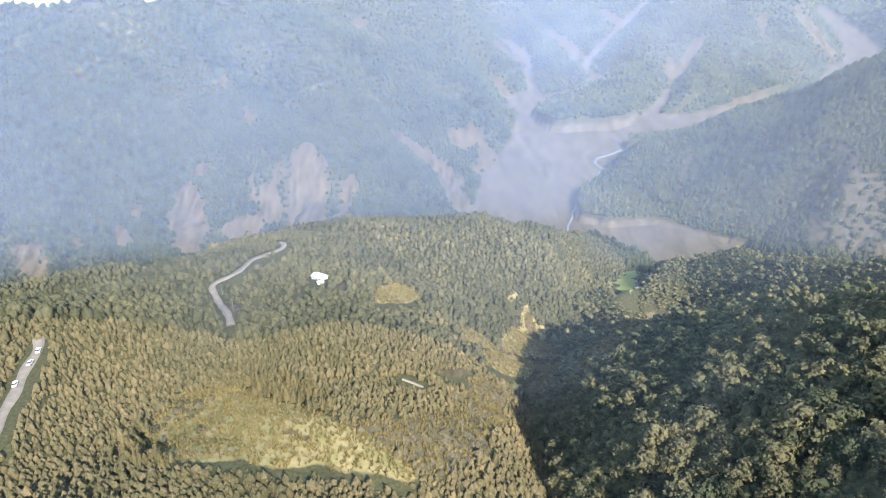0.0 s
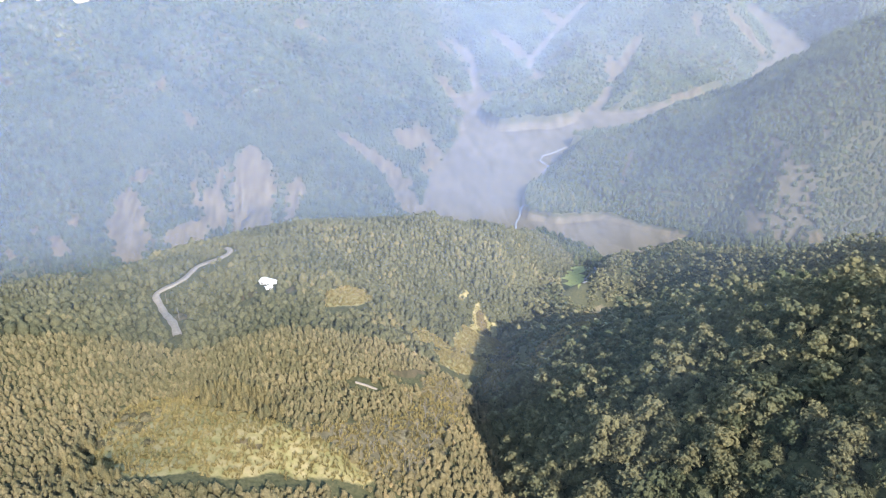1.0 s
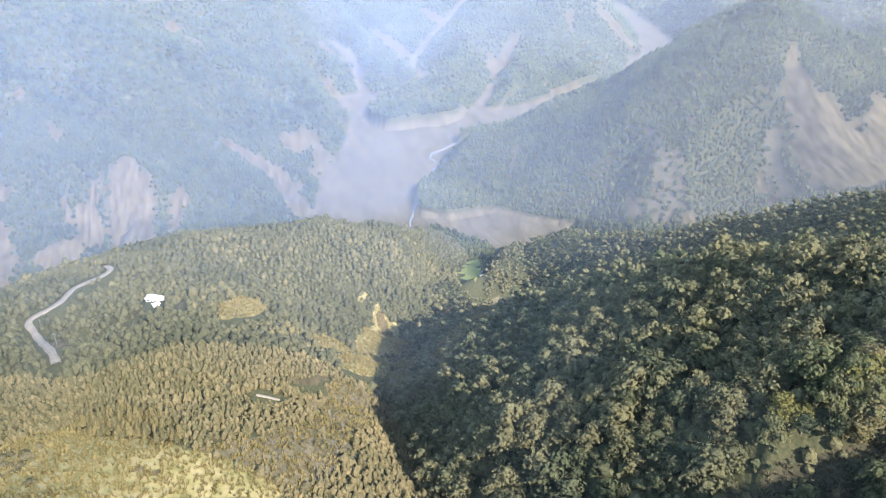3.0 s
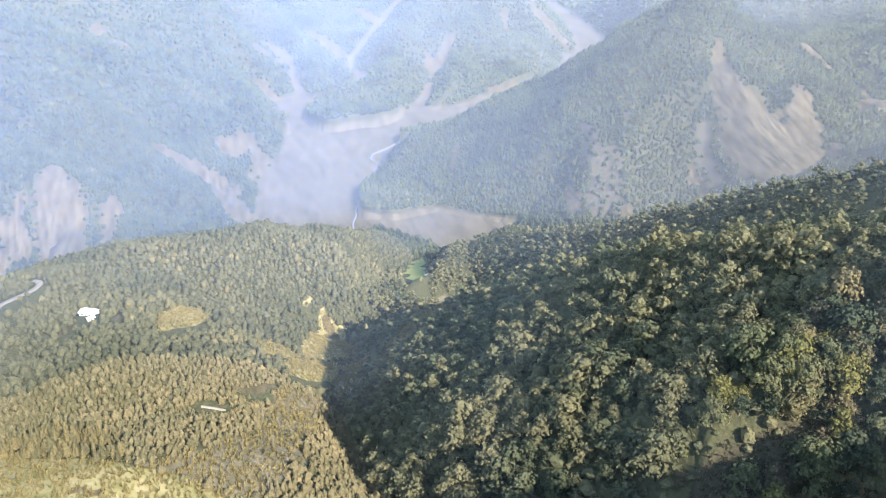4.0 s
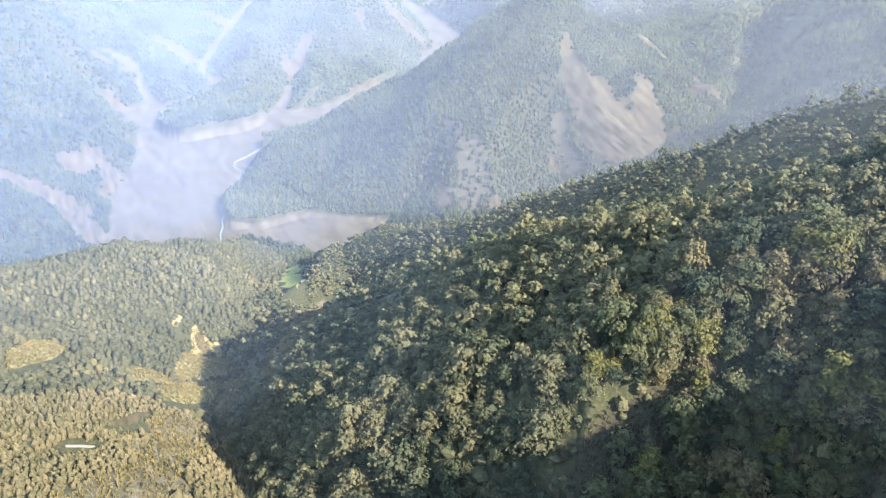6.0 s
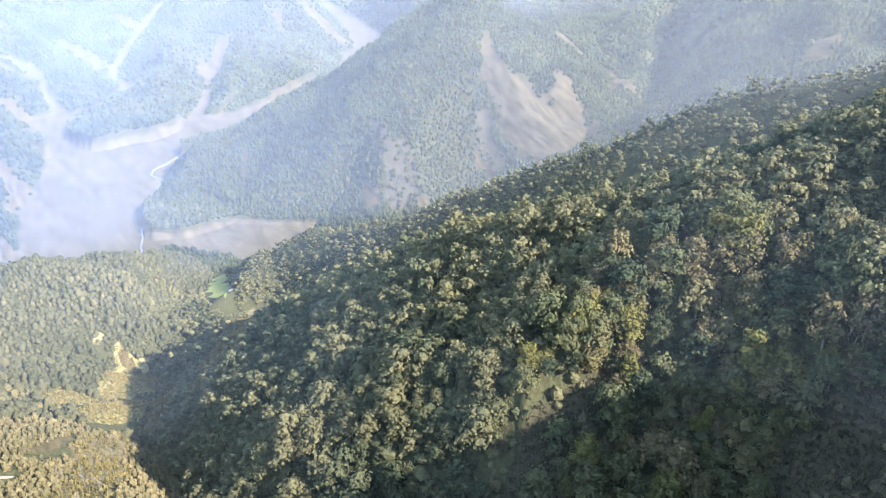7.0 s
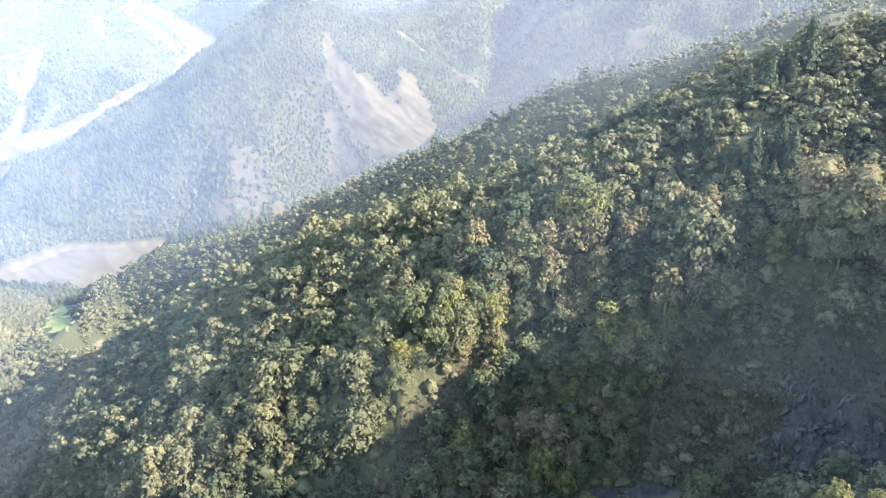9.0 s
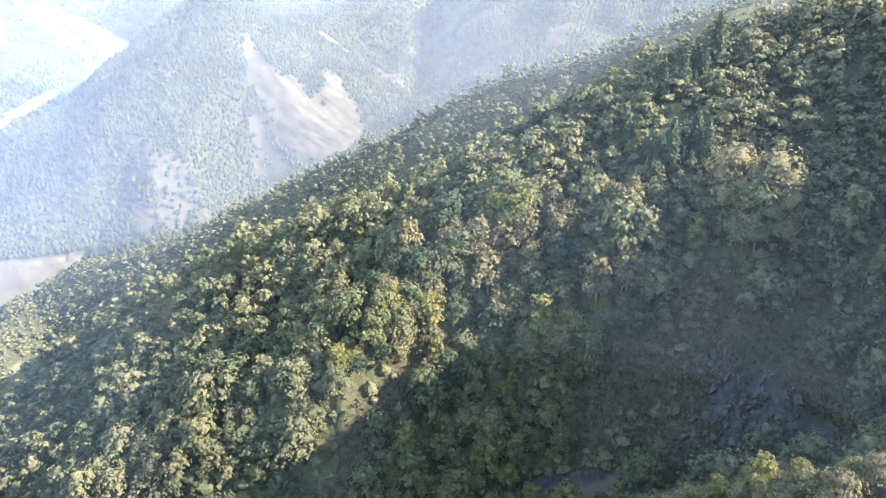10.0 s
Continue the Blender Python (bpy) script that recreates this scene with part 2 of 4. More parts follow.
def cone_height(x, y, line, slope, steep):
    """A crest whose sides fall away evenly on every stretch of it; the highest stretch counts."""
    best = np.full(x.shape, -900.0)
    for p, q in zip(line[:-1], line[1:]):
        p, q = np.array(p, float), np.array(q, float)
        ex, ey = q[0] - p[0], q[1] - p[1]
        s = np.clip(((x - p[0]) * ex + (y - p[1]) * ey) / (ex * ex + ey * ey), 0, 1)
        d = np.hypot(x - p[0] - s * ex, y - p[1] - s * ey)
        d = np.sqrt(d * d + 36) - 6
        best = np.maximum(best, p[2] + s * (q[2] - p[2]) - slope * d - steep * d * d)
    return best


def outside(x, y, ring):
    """Distance in plan outside a closed outline; negative inside it."""
    d, _ = near_line(x, y, [(*p, 0) for p in ring + ring[:1]])
    within = np.zeros(x.shape, bool)
    for (ax, ay), (bx, by) in zip(ring, ring[1:] + ring[:1]):
        if ay != by:
            within ^= ((ay > y) != (by > y)) & (x < ax + (y - ay) * (bx - ax) / (by - ay))
    return np.where(within, -d, d)


def flat_height(r):
    """Height of the gravel flats, which climb with the distance up the valley."""
    return np.interp(r, [0, 1000, 1300, 1700, 2000, 2400, 3000, 3800, 9000], [0, 0, 4, 18, 30, 62, 125, 190, 300])


def bare_ground(x, y):
    """Height of the ground before roads, and how far outside a river's bed each place lies."""
    r = np.hypot(x, y)
    k = 5 + 0.012 * r
    wob = np.clip((r - 250) / 900, 0, 1)
    wx = x + wob * 28 * rough(x, y, 210, 3, 2)
    wy = y + wob * 28 * rough(x, y, 210, 5, 2)
    h = np.full(x.shape, -60.0)
    for line, slope, steep in RIDGES.values():
        h = soft_max(h, cone_height(wx, wy, line, slope, steep), k)
    far = np.clip((r - 500) / 700, 0, 1)
    ribs = 1 - np.abs(rough(x, y, 170, 11, 3))
    h = h + far * 26 * (ribs - 0.75) + (0.8 + 1.6 * np.clip(r / 400, 0, 1)) * rough(x, y, 34, 21, 3)
    bed = np.full(x.shape, 1e9)
    near_bed = r > 700
    if near_bed.any():
        bx, by, br, bh = x[near_bed], y[near_bed], r[near_bed], h[near_bed]
        edge = 0.004 * br
        px, py = bx + edge * rough(bx, by, 40, 31, 2), by + edge * rough(bx, by, 40, 37, 2)
        out = np.minimum.reduce([outside(px, py, ring) for ring in BEDS.values()])
        flat = flat_height(br) + 0.5 * rough(bx, by, 45, 41, 3)
        off = np.maximum(out, 0)
        bh = np.where(off < 300, np.maximum(bh, flat + 1.5 + 0.06 * off), bh)
        bh = np.minimum(bh, flat + 0.75 * off + 0.003 * off * off + 0.6 * np.clip(off / 4, 0, 1))
        h[near_bed], bed[near_bed] = bh, out
    for name, (line, slope, steep) in VALLEYS.items():
        d, c = near_line(x, y, line)
        wide = c[..., 1] * (1 + 0.25 * rough(x, y, 60, 31, 2))
        out = np.maximum(d - wide, 0)
        kk = 4 + 0.006 * r
        if name != "gully":
            h = np.where(d < wide + 300, np.maximum(h, np.where(bed > 0, c[..., 0] + 2 + 0.06 * out, h)), h)
        h = -soft_max(-h, -(c[..., 0] + slope * out + steep * out * out), kk) if name == "gully" else np.where(bed > 0, -soft_max(-h, -(c[..., 0] + slope * out + steep * out * out), kk), h)
        if name != "gully":
            bed = np.minimum(bed, np.where(c[..., 1] > 11, d - wide, 60.0))
    return h, bed


# ---- materials ----
def node(mat, kind):
    return mat.node_tree.nodes.new("ShaderNode" + kind)


def plain_material(name, roughness=0.9):
    mat = bpy.data.materials.new(name)
    mat.use_nodes = True
    bsdf = mat.node_tree.nodes["Principled BSDF"]
    bsdf.inputs["Roughness"].default_value = roughness
    bsdf.inputs["Specular IOR Level"].default_value = 0.15
    return mat, bsdf


def link(mat, a, b):
    mat.node_tree.links.new(a, b)


def noise_of(mat, size, detail=4.0, roughness=0.6):
    """Noise on the place in the world, with lumps of about that size in metres."""
    where = node(mat, "NewGeometry")
    n = node(mat, "TexNoise")
    n.inputs["Scale"].default_value, n.inputs["Detail"].default_value = 1 / size, detail
    n.inputs["Roughness"].default_value = roughness
    link(mat, where.outputs["Position"], n.inputs["Vector"])
    return n.outputs["Fac"]


def streaks(mat, size, detail, roughness):
    """Noise drawn out down the slopes that face the river."""
    where, turn, n = node(mat, "NewGeometry"), node(mat, "Mapping"), node(mat, "TexNoise")
    turn.inputs["Rotation"].default_value = (0, 0, radians(-15))
    turn.inputs["Scale"].default_value = (1 / size, 0.13 / size, 0.13 / size)
    n.inputs["Scale"].default_value, n.inputs["Detail"].default_value, n.inputs["Roughness"].default_value = 1.0, detail, roughness
    link(mat, where.outputs["Position"], turn.inputs["Vector"])
    link(mat, turn.outputs[0], n.inputs["Vector"])
    return n.outputs["Fac"]


def braids(mat):
    """Winding light and dark bands along the river's course."""
    where, turn, n = node(mat, "NewGeometry"), node(mat, "Mapping"), node(mat, "TexNoise")
    turn.inputs["Rotation"].default_value = (0, 0, radians(-12))
    turn.inputs["Scale"].default_value = (1 / 26, 1 / 120, 0)
    n.inputs["Scale"].default_value, n.inputs["Detail"].default_value, n.inputs["Roughness"].default_value = 1.0, 7.0, 0.62
    n.inputs["Distortion"].default_value = 1.2
    link(mat, where.outputs["Position"], turn.inputs["Vector"])
    link(mat, turn.outputs[0], n.inputs["Vector"])
    return n.outputs["Fac"]


def ramp(mat, factor, *stops):
    """Colours along a factor: (place, (r, g, b)) ..."""
    n = node(mat, "ValToRGB")
    while len(n.color_ramp.elements) < len(stops):
        n.color_ramp.elements.new(0.5)
    for e, (at, colour) in zip(n.color_ramp.elements, stops):
        e.position, e.color = at, (*colour, 1)
    link(mat, factor, n.inputs["Fac"])
    return n.outputs["Color"]


def mixed(mat, factor, a, b):
    n = node(mat, "Mix")
    n.data_type = "RGBA"
    for socket, value in ((n.inputs[0], factor), (n.inputs[6], a), (n.inputs[7], b)):
        if isinstance(value, (float, int)):
            socket.default_value = value
        elif isinstance(value, tuple):
            socket.default_value = (*value, 1)
        else:
            link(mat, value, socket)
    return n.outputs[2]


def sums(mat, operation, a, b):
    n = node(mat, "Math")
    n.operation, n.use_clamp = operation, True
    for socket, value in zip(n.inputs, (a, b)):
        if isinstance(value, (float, int)):
            socket.default_value = value
        else:
            link(mat, value, socket)
    return n.outputs[0]


def bump(mat, bsdf, height, strength, distance):
    n = node(mat, "Bump")
    n.inputs["Strength"].default_value, n.inputs["Distance"].default_value = strength, distance
    link(mat, height, n.inputs["Height"])
    link(mat, n.outputs[0], bsdf.inputs["Normal"])


def attribute(mat, name):
    n = node(mat, "Attribute")
    n.attribute_name = name
    return n.outputs["Fac"]


def ground_material():
    """Forest floor, with gravel, bare earth, grass and rock where the masks of the land say so."""
    mat, bsdf = plain_material("ground")
    fine, wide = noise_of(mat, 1.5, 6), noise_of(mat, 26, 5)
    floor = ramp(mat, fine, (0.3, (0.034, 0.038, 0.018)), (0.6, (0.07, 0.067, 0.034)), (0.8, (0.12, 0.1, 0.055)))
    gravel = ramp(mat, braids(mat), (0.3, (0.066, 0.055, 0.035)), (0.5, (0.095, 0.079, 0.052)), (0.7, (0.125, 0.104, 0.07)))
    earth = ramp(mat, streaks(mat, 6, 6, 0.7), (0.28, (0.03, 0.032, 0.015)), (0.42, (0.06, 0.05, 0.026)), (0.55, (0.098, 0.077, 0.043)), (0.75, (0.15, 0.118, 0.07)))
    grass = ramp(mat, noise_of(mat, 7, 6, 0.7), (0.3, (0.12, 0.115, 0.043)), (0.47, (0.21, 0.182, 0.08)), (0.62, (0.27, 0.22, 0.115)), (0.8, (0.195, 0.19, 0.08)))
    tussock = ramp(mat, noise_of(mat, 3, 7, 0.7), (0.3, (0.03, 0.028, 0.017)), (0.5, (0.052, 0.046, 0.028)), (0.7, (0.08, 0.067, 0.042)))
    thin = ramp(mat, noise_of(mat, 5, 6, 0.7), (0.3, (0.05, 0.052, 0.028)), (0.5, (0.085, 0.074, 0.048)), (0.7, (0.12, 0.1, 0.068)))
    brush = ramp(mat, noise_of(mat, 5, 7, 0.75), (0.3, (0.06, 0.058, 0.03)), (0.5, (0.12, 0.1, 0.06)), (0.7, (0.19, 0.155, 0.095)))
    green = ramp(mat, fine, (0.3, (0.15, 0.165, 0.05)), (0.7, (0.21, 0.22, 0.08)))
    rock = ramp(mat, noise_of(mat, 2.2, 8, 0.75), (0.3, (0.022, 0.02, 0.019)), (0.5, (0.05, 0.046, 0.042)), (0.7, (0.105, 0.095, 0.085)))
    colour = floor
    speckle = noise_of(mat, 14, 5, 0.7)
    for name, what in (("tussock", tussock), ("brush", brush), ("grass", grass), ("thin", thin), ("meadow", green), ("earth", earth), ("rock", rock), ("gravel", gravel)):
        lift, total, cut = node(mat, "Math"), node(mat, "Math"), node(mat, "MapRange")
        lift.operation, lift.inputs[1].default_value = "MULTIPLY", 0.8
        link(mat, speckle, lift.inputs[0])
        link(mat, attribute(mat, name), total.inputs[0])
        link(mat, lift.outputs[0], total.inputs[1])
        cut.inputs["From Min"].default_value, cut.inputs["From Max"].default_value = 0.82, 0.98
        link(mat, total.outputs[0], cut.inputs["Value"])
        colour = mixed(mat, cut.outputs[0], colour, what)
    link(mat, colour, bsdf.inputs["Base Color"])
    bump(mat, bsdf, fine, 0.6, 0.8)
    return mat


def foliage_material(name, dark, light, odd, by_object=False, clump=0.55):
    """Leaves: a tint of its own for each tree, leaf clumps of about that size in metres, in relief, with shaded gaps
    and sunlit clumps put into the colour.
    """
    mat, bsdf = plain_material(name, 0.75)
    tint = node(mat, "ObjectInfo").outputs["Random"] if by_object else attribute(mat, "tint")
    own = ramp(mat, tint, (0.0, dark), (0.5, light), (0.8, light), (1.0, odd))
    leaf = noise_of(mat, clump, 5, 0.72)
    twig = noise_of(mat, clump * 4, 3, 0.6)
    n = node(mat, "Mix")
    n.data_type, n.blend_type = "RGBA", "MULTIPLY"
    n.inputs[0].default_value = 1.0
    link(mat, own, n.inputs[6])
    # relief painted in: hollows darker like shaded gaps, raised leaves lighter and warmer
    link(mat, ramp(mat, leaf, (0.3, (0.5, 0.53, 0.5)), (0.5, (1.05, 1.05, 1.05)), (0.68, (1.55, 1.45, 1.3))), n.inputs[7])
    link(mat, mixed(mat, sums(mat, "MULTIPLY", twig, 0.5), n.outputs[2], mixed(mat, 0.5, n.outputs[2], odd)), bsdf.inputs["Base Color"])
    bump(mat, bsdf, leaf, 1.0, clump * 1.6)
    glow, both = node(mat, "BsdfTranslucent"), node(mat, "MixShader")  # leaves let part of the sun through
    link(mat, bsdf.inputs["Base Color"].links[0].from_socket, glow.inputs["Color"])
    both.inputs[0].default_value = 0.22
    link(mat, bsdf.outputs[0], both.inputs[1])
    link(mat, glow.outputs[0], both.inputs[2])
    link(mat, both.outputs[0], mat.node_tree.nodes["Material Output"].inputs["Surface"])
    return mat


def simple_material(name, a, b, size, roughness=0.9, relief=0.0, detail=5.0):
    mat, bsdf = plain_material(name, roughness)
    grain = noise_of(mat, size, detail, 0.65)
    link(mat, ramp(mat, grain, (0.32, a), (0.68, b)), bsdf.inputs["Base Color"])
    if relief:
        bump(mat, bsdf, grain, 0.7, relief)
    return mat


GROUND = ground_material()
FAR_LEAF = foliage_material("far_foliage", (0.028, 0.042, 0.022), (0.069, 0.084, 0.035), (0.130, 0.130, 0.053), clump=3.4)
# conifers paler than their needles: some of the hill's haze is in this colour
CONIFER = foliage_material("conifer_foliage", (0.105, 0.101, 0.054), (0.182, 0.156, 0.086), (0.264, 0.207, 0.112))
HILL_WOODS = foliage_material("hill_foliage", (0.067, 0.075, 0.045), (0.116, 0.116, 0.066), (0.191, 0.167, 0.089), clump=0.8)
BROADLEAF = foliage_material("broadleaf_foliage", (0.070, 0.085, 0.048), (0.158, 0.147, 0.080), (0.172, 0.165, 0.085))
LEAF_GREEN = foliage_material("green_leaves", (0.094, 0.110, 0.057), (0.134, 0.140, 0.069), (0.175, 0.157, 0.084), True)
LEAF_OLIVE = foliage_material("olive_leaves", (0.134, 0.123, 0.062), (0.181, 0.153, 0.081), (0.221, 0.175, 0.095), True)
LEAF_DARK = foliage_material("dark_leaves", (0.052, 0.070, 0.042), (0.070, 0.085, 0.050), (0.093, 0.100, 0.057), True)
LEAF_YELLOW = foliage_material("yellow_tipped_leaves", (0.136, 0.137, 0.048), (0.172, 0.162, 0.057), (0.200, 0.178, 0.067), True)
LEAF_BROWN = foliage_material("brown_leaves", (0.11, 0.1, 0.062), (0.135, 0.117, 0.072), (0.155, 0.13, 0.082), True)
NEEDLE_OLIVE = foliage_material("olive_needles", (0.145, 0.126, 0.062), (0.177, 0.151, 0.076), (0.215, 0.177, 0.087), True)
NEEDLE_GREEN = foliage_material("green_needles", (0.109, 0.104, 0.055), (0.140, 0.126, 0.069), (0.166, 0.145, 0.078), True)
BARK = simple_material("bark", (0.11, 0.09, 0.07), (0.24, 0.21, 0.17), 0.6, relief=0.05)
ROAD = simple_material("road_concrete", (0.16, 0.14, 0.115), (0.23, 0.2, 0.165), 3.0)
WHITE_PAINT = simple_material("white_paint", (0.6, 0.6, 0.58), (0.72, 0.72, 0.7), 1.5, 0.5)
PALE_WALL = simple_material("pale_wall", (0.5, 0.48, 0.44), (0.62, 0.6, 0.56), 1.2)
DARK_GLASS = simple_material("dark_glass", (0.02, 0.025, 0.03), (0.03, 0.035, 0.04), 2.0, 0.08)
RUBBER = simple_material("rubber", (0.02, 0.02, 0.02), (0.035, 0.035, 0.035), 0.3)
SILVER_PAINT = simple_material("silver_paint", (0.4, 0.41, 0.42), (0.46, 0.47, 0.48), 2.0, 0.3)
GREY_WOOD = simple_material("bleached_wood", (0.13, 0.115, 0.1), (0.22, 0.2, 0.17), 0.8)
STONE = simple_material("grey_stone", (0.025, 0.022, 0.019), (0.1, 0.088, 0.074), 1.3, 0.85, 0.3, 8.0)
DRY_GRASS = foliage_material("dry_grass", (0.142, 0.122, 0.051), (0.231, 0.188, 0.082), (0.298, 0.237, 0.114))
WATER = simple_material("stream_water", (0.12, 0.12, 0.12), (0.2, 0.2, 0.2), 4.0, 0.25)
SCRUB = foliage_material("scrub_foliage", (0.075, 0.07, 0.04), (0.14, 0.122, 0.072), (0.2, 0.168, 0.1))


# ---- the land: one sheet, finest where it is seen ----
def mesh_of(name, verts, tris, material, smooth=False, **attributes):
    """A mesh from arrays of points and triangles; attributes: a float for each point."""
    verts, tris = np.asarray(verts, np.float32), np.asarray(tris, np.int32)
    me = bpy.data.meshes.new(name)
    me.vertices.add(len(verts))
    me.vertices.foreach_set("co", verts.ravel())
    side = tris.shape[1]
    me.loops.add(tris.size)
    me.loops.foreach_set("vertex_index", tris.ravel())
    me.polygons.add(len(tris))
    me.polygons.foreach_set("loop_start", np.arange(0, tris.size, side, dtype=np.int32))
    me.polygons.foreach_set("loop_total", np.full(len(tris), side, np.int32))
    me.polygons.foreach_set("use_smooth", np.full(len(tris), smooth))
    for key, values in attributes.items():
        me.attributes.new(key, "FLOAT", "POINT").data.foreach_set("value", np.asarray(values, np.float32))
    me.materials.append(material)
    me.update(calc_edges=True)
    me.validate()
    return me


def patches(x, y, rows):
    """From 0 outside to 1 inside the patches: each a line of places with a half width in metres."""
    best = np.full(x.shape, -1e9)
    reach = 0.55 * np.clip(np.hypot(x, y) / 1200, 0.12, 1.2)
    wx = x + reach * (14 * rough(x, y, 45, 51, 3) + 9 * rough(x, y, 13, 53, 3))
    wy = y + reach * (14 * rough(x, y, 45, 57, 3) + 9 * rough(x, y, 13, 59, 3))
    for line in rows:
        d, c = near_line(wx, wy, line)
        best = np.maximum(best, 1 - d / np.maximum(c[..., 0], 0.5))
    return np.clip(0.5 + best * 1.2, 0, 1)


def road_profile(line):
    """The road's centre line in short steps, with an even grade."""
    line = np.array(line, float)
    step = np.r_[0, np.cumsum(np.hypot(*np.diff(line, axis=0).T))]
    s = np.arange(0, step[-1], 3.0)
    x, y = np.interp(s, step, line[:, 0]), np.interp(s, step, line[:, 1])
    for _ in range(6):
        x[1:-1], y[1:-1] = (x[:-2] + 2 * x[1:-1] + x[2:]) / 4, (y[:-2] + 2 * y[1:-1] + y[2:]) / 4
    z = bare_ground(x, y)[0]
    for _ in range(60):
        z[1:-1] = (z[:-2] + 2 * z[1:-1] + z[2:]) / 4
    return np.stack([x, y, z], 1)


ROAD_LINES = [road_profile(line) for line in ROADS]


def ground(x, y):
    """Height of the finished ground, and the distance outside a river's bed."""
    h, bed = bare_ground(x, y)
    near = (np.hypot(x, y) < 330) & (x > 60)
    if near.any():  # mounds and runnels on the open slopes
        nx, ny = x[near], y[near]
        h[near] += fields(nx, ny, TUSSOCK) * (3.0 * rough(nx, ny, 17, 131, 2) - 5.0 * np.abs(rough(nx + 0.6 * ny, 0.35 * ny, 15, 133, 2)) + 1.5 * rough(nx, ny, 6, 137, 2))
    for prof in ROAD_LINES:
        d, c = near_line(x, y, [tuple(p) for p in prof[::3]])
        w = np.clip(1 - (d - 7.0) / 7.0, 0, 1)
        h = h + w * w * (3 - 2 * w) * (c[..., 0] - h)
    return h, bed


def fields(x, y, rings):
    """From 0 outside to 1 inside the outlines, with a ragged edge."""
    found = np.zeros(x.shape)
    near = np.hypot(x, y) < 950
    if near.any():
        px, py = x[near], y[near]
        reach = np.hypot(px, py) / 300
        wx, wy = px + 3.5 * reach * rough(px, py, 16, 63, 3), py + 3.5 * reach * rough(px, py, 16, 67, 3)
        found[near] = np.clip(0.5 - np.minimum.reduce([outside(wx, wy, ring) for ring in rings]) / 8, 0, 1)
    return found


def masks(x, y, bed):
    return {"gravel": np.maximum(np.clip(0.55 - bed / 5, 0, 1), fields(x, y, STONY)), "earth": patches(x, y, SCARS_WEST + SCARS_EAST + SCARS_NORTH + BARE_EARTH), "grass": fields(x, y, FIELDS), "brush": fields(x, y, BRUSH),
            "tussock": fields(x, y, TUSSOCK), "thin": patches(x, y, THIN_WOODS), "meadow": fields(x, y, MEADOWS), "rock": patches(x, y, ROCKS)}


azimuths = np.radians(np.r_[np.arange(-180, -46, 4.0), np.arange(-46, 104, 0.37), np.arange(104, 180, 4.0)])
radii = np.r_[0.0, np.r_[np.geomspace(12, 900, 240)[:-1], np.geomspace(900, 4900, 190)]]
AZ, RR = np.meshgrid(azimuths, radii, indexing="ij")
GX, GY = RR * np.sin(AZ), RR * np.cos(AZ)
GZ, GBED = ground(GX, GY)
rows_n, cols_n = AZ.shape
ii, jj = np.meshgrid(np.arange(rows_n), np.arange(cols_n - 1), indexing="ij")
nxt = (ii + 1) % rows_n
quads = np.stack([ii * cols_n + jj, ii * cols_n + jj + 1, nxt * cols_n + jj + 1, nxt * cols_n + jj], -1).reshape(-1, 4)
land = new("ground", mesh_of("ground", np.stack([GX, GY, GZ], -1).reshape(-1, 3), quads, GROUND, True,
                             **{k: v.ravel() for k, v in masks(GX, GY, GBED).items()}))
tagged(land, "steep forested mountain ground with a pale gravel river valley", "ground", kind="structure")
land.data.flip_normals() if land.data.polygons[1000].normal.z < 0 else None


def road_mesh(prof, half):
    along = np.gradient(prof[:, :2], axis=0)
    along /= np.linalg.norm(along, axis=1)[:, None]
    side = np.stack([along[:, 1], -along[:, 0]], 1)
    wide = half * (1 + 0.12 * np.sin(np.arange(len(prof)) * 0.9))[:, None]
    rows = []
    for k, drop in ((-1.2, -0.6), (-1.0, 0.55), (0, 0.65), (1.0, 0.55), (1.2, -0.6)):
        rows.append(np.c_[prof[:, :2] + k * wide * side, prof[:, 2] + drop])
    v = np.stack(rows, 1)
    n, m = v.shape[:2]
    a, b = np.meshgrid(np.arange(n - 1), np.arange(m - 1), indexing="ij")
    q = np.stack([a * m + b, a * m + b + 1, (a + 1) * m + b + 1, (a + 1) * m + b], -1).reshape(-1, 4)
    return v.reshape(-1, 3), q


for n, prof in enumerate(ROAD_LINES):
    v, q = road_mesh(prof, ROAD_HALF[n])
    tagged(new("road", mesh_of("road", v, q, ROAD, True)), "pale concrete mountain road winding between trees", "road", kind="structure")


# ---- forests ----
def seen_from_above(x, y, z):
    """Whether a place shows from the open air over the near valley, by the skyline of the land on the way to it."""
    slope = (GZ - H) / np.maximum(RR, 1)
    best = np.maximum.accumulate(slope, axis=1)
    a = np.interp(np.arctan2(x, y), azimuths, np.arange(rows_n)).round().astype(int)
    b = np.clip(np.searchsorted(radii, np.hypot(x, y)) - 2, 0, cols_n - 1)
    return (z + 14 - H) / np.hypot(x, y) > best[a, b] - 0.006


GULLY_LINE = np.array(VALLEYS["gully"][0])[2:, :2]


def on_spur(x, y):
    """True on the side of the gully where the steep broadleaf spur stands."""
    return x > np.interp(y, GULLY_LINE[:, 1], GULLY_LINE[:, 0]) + 3


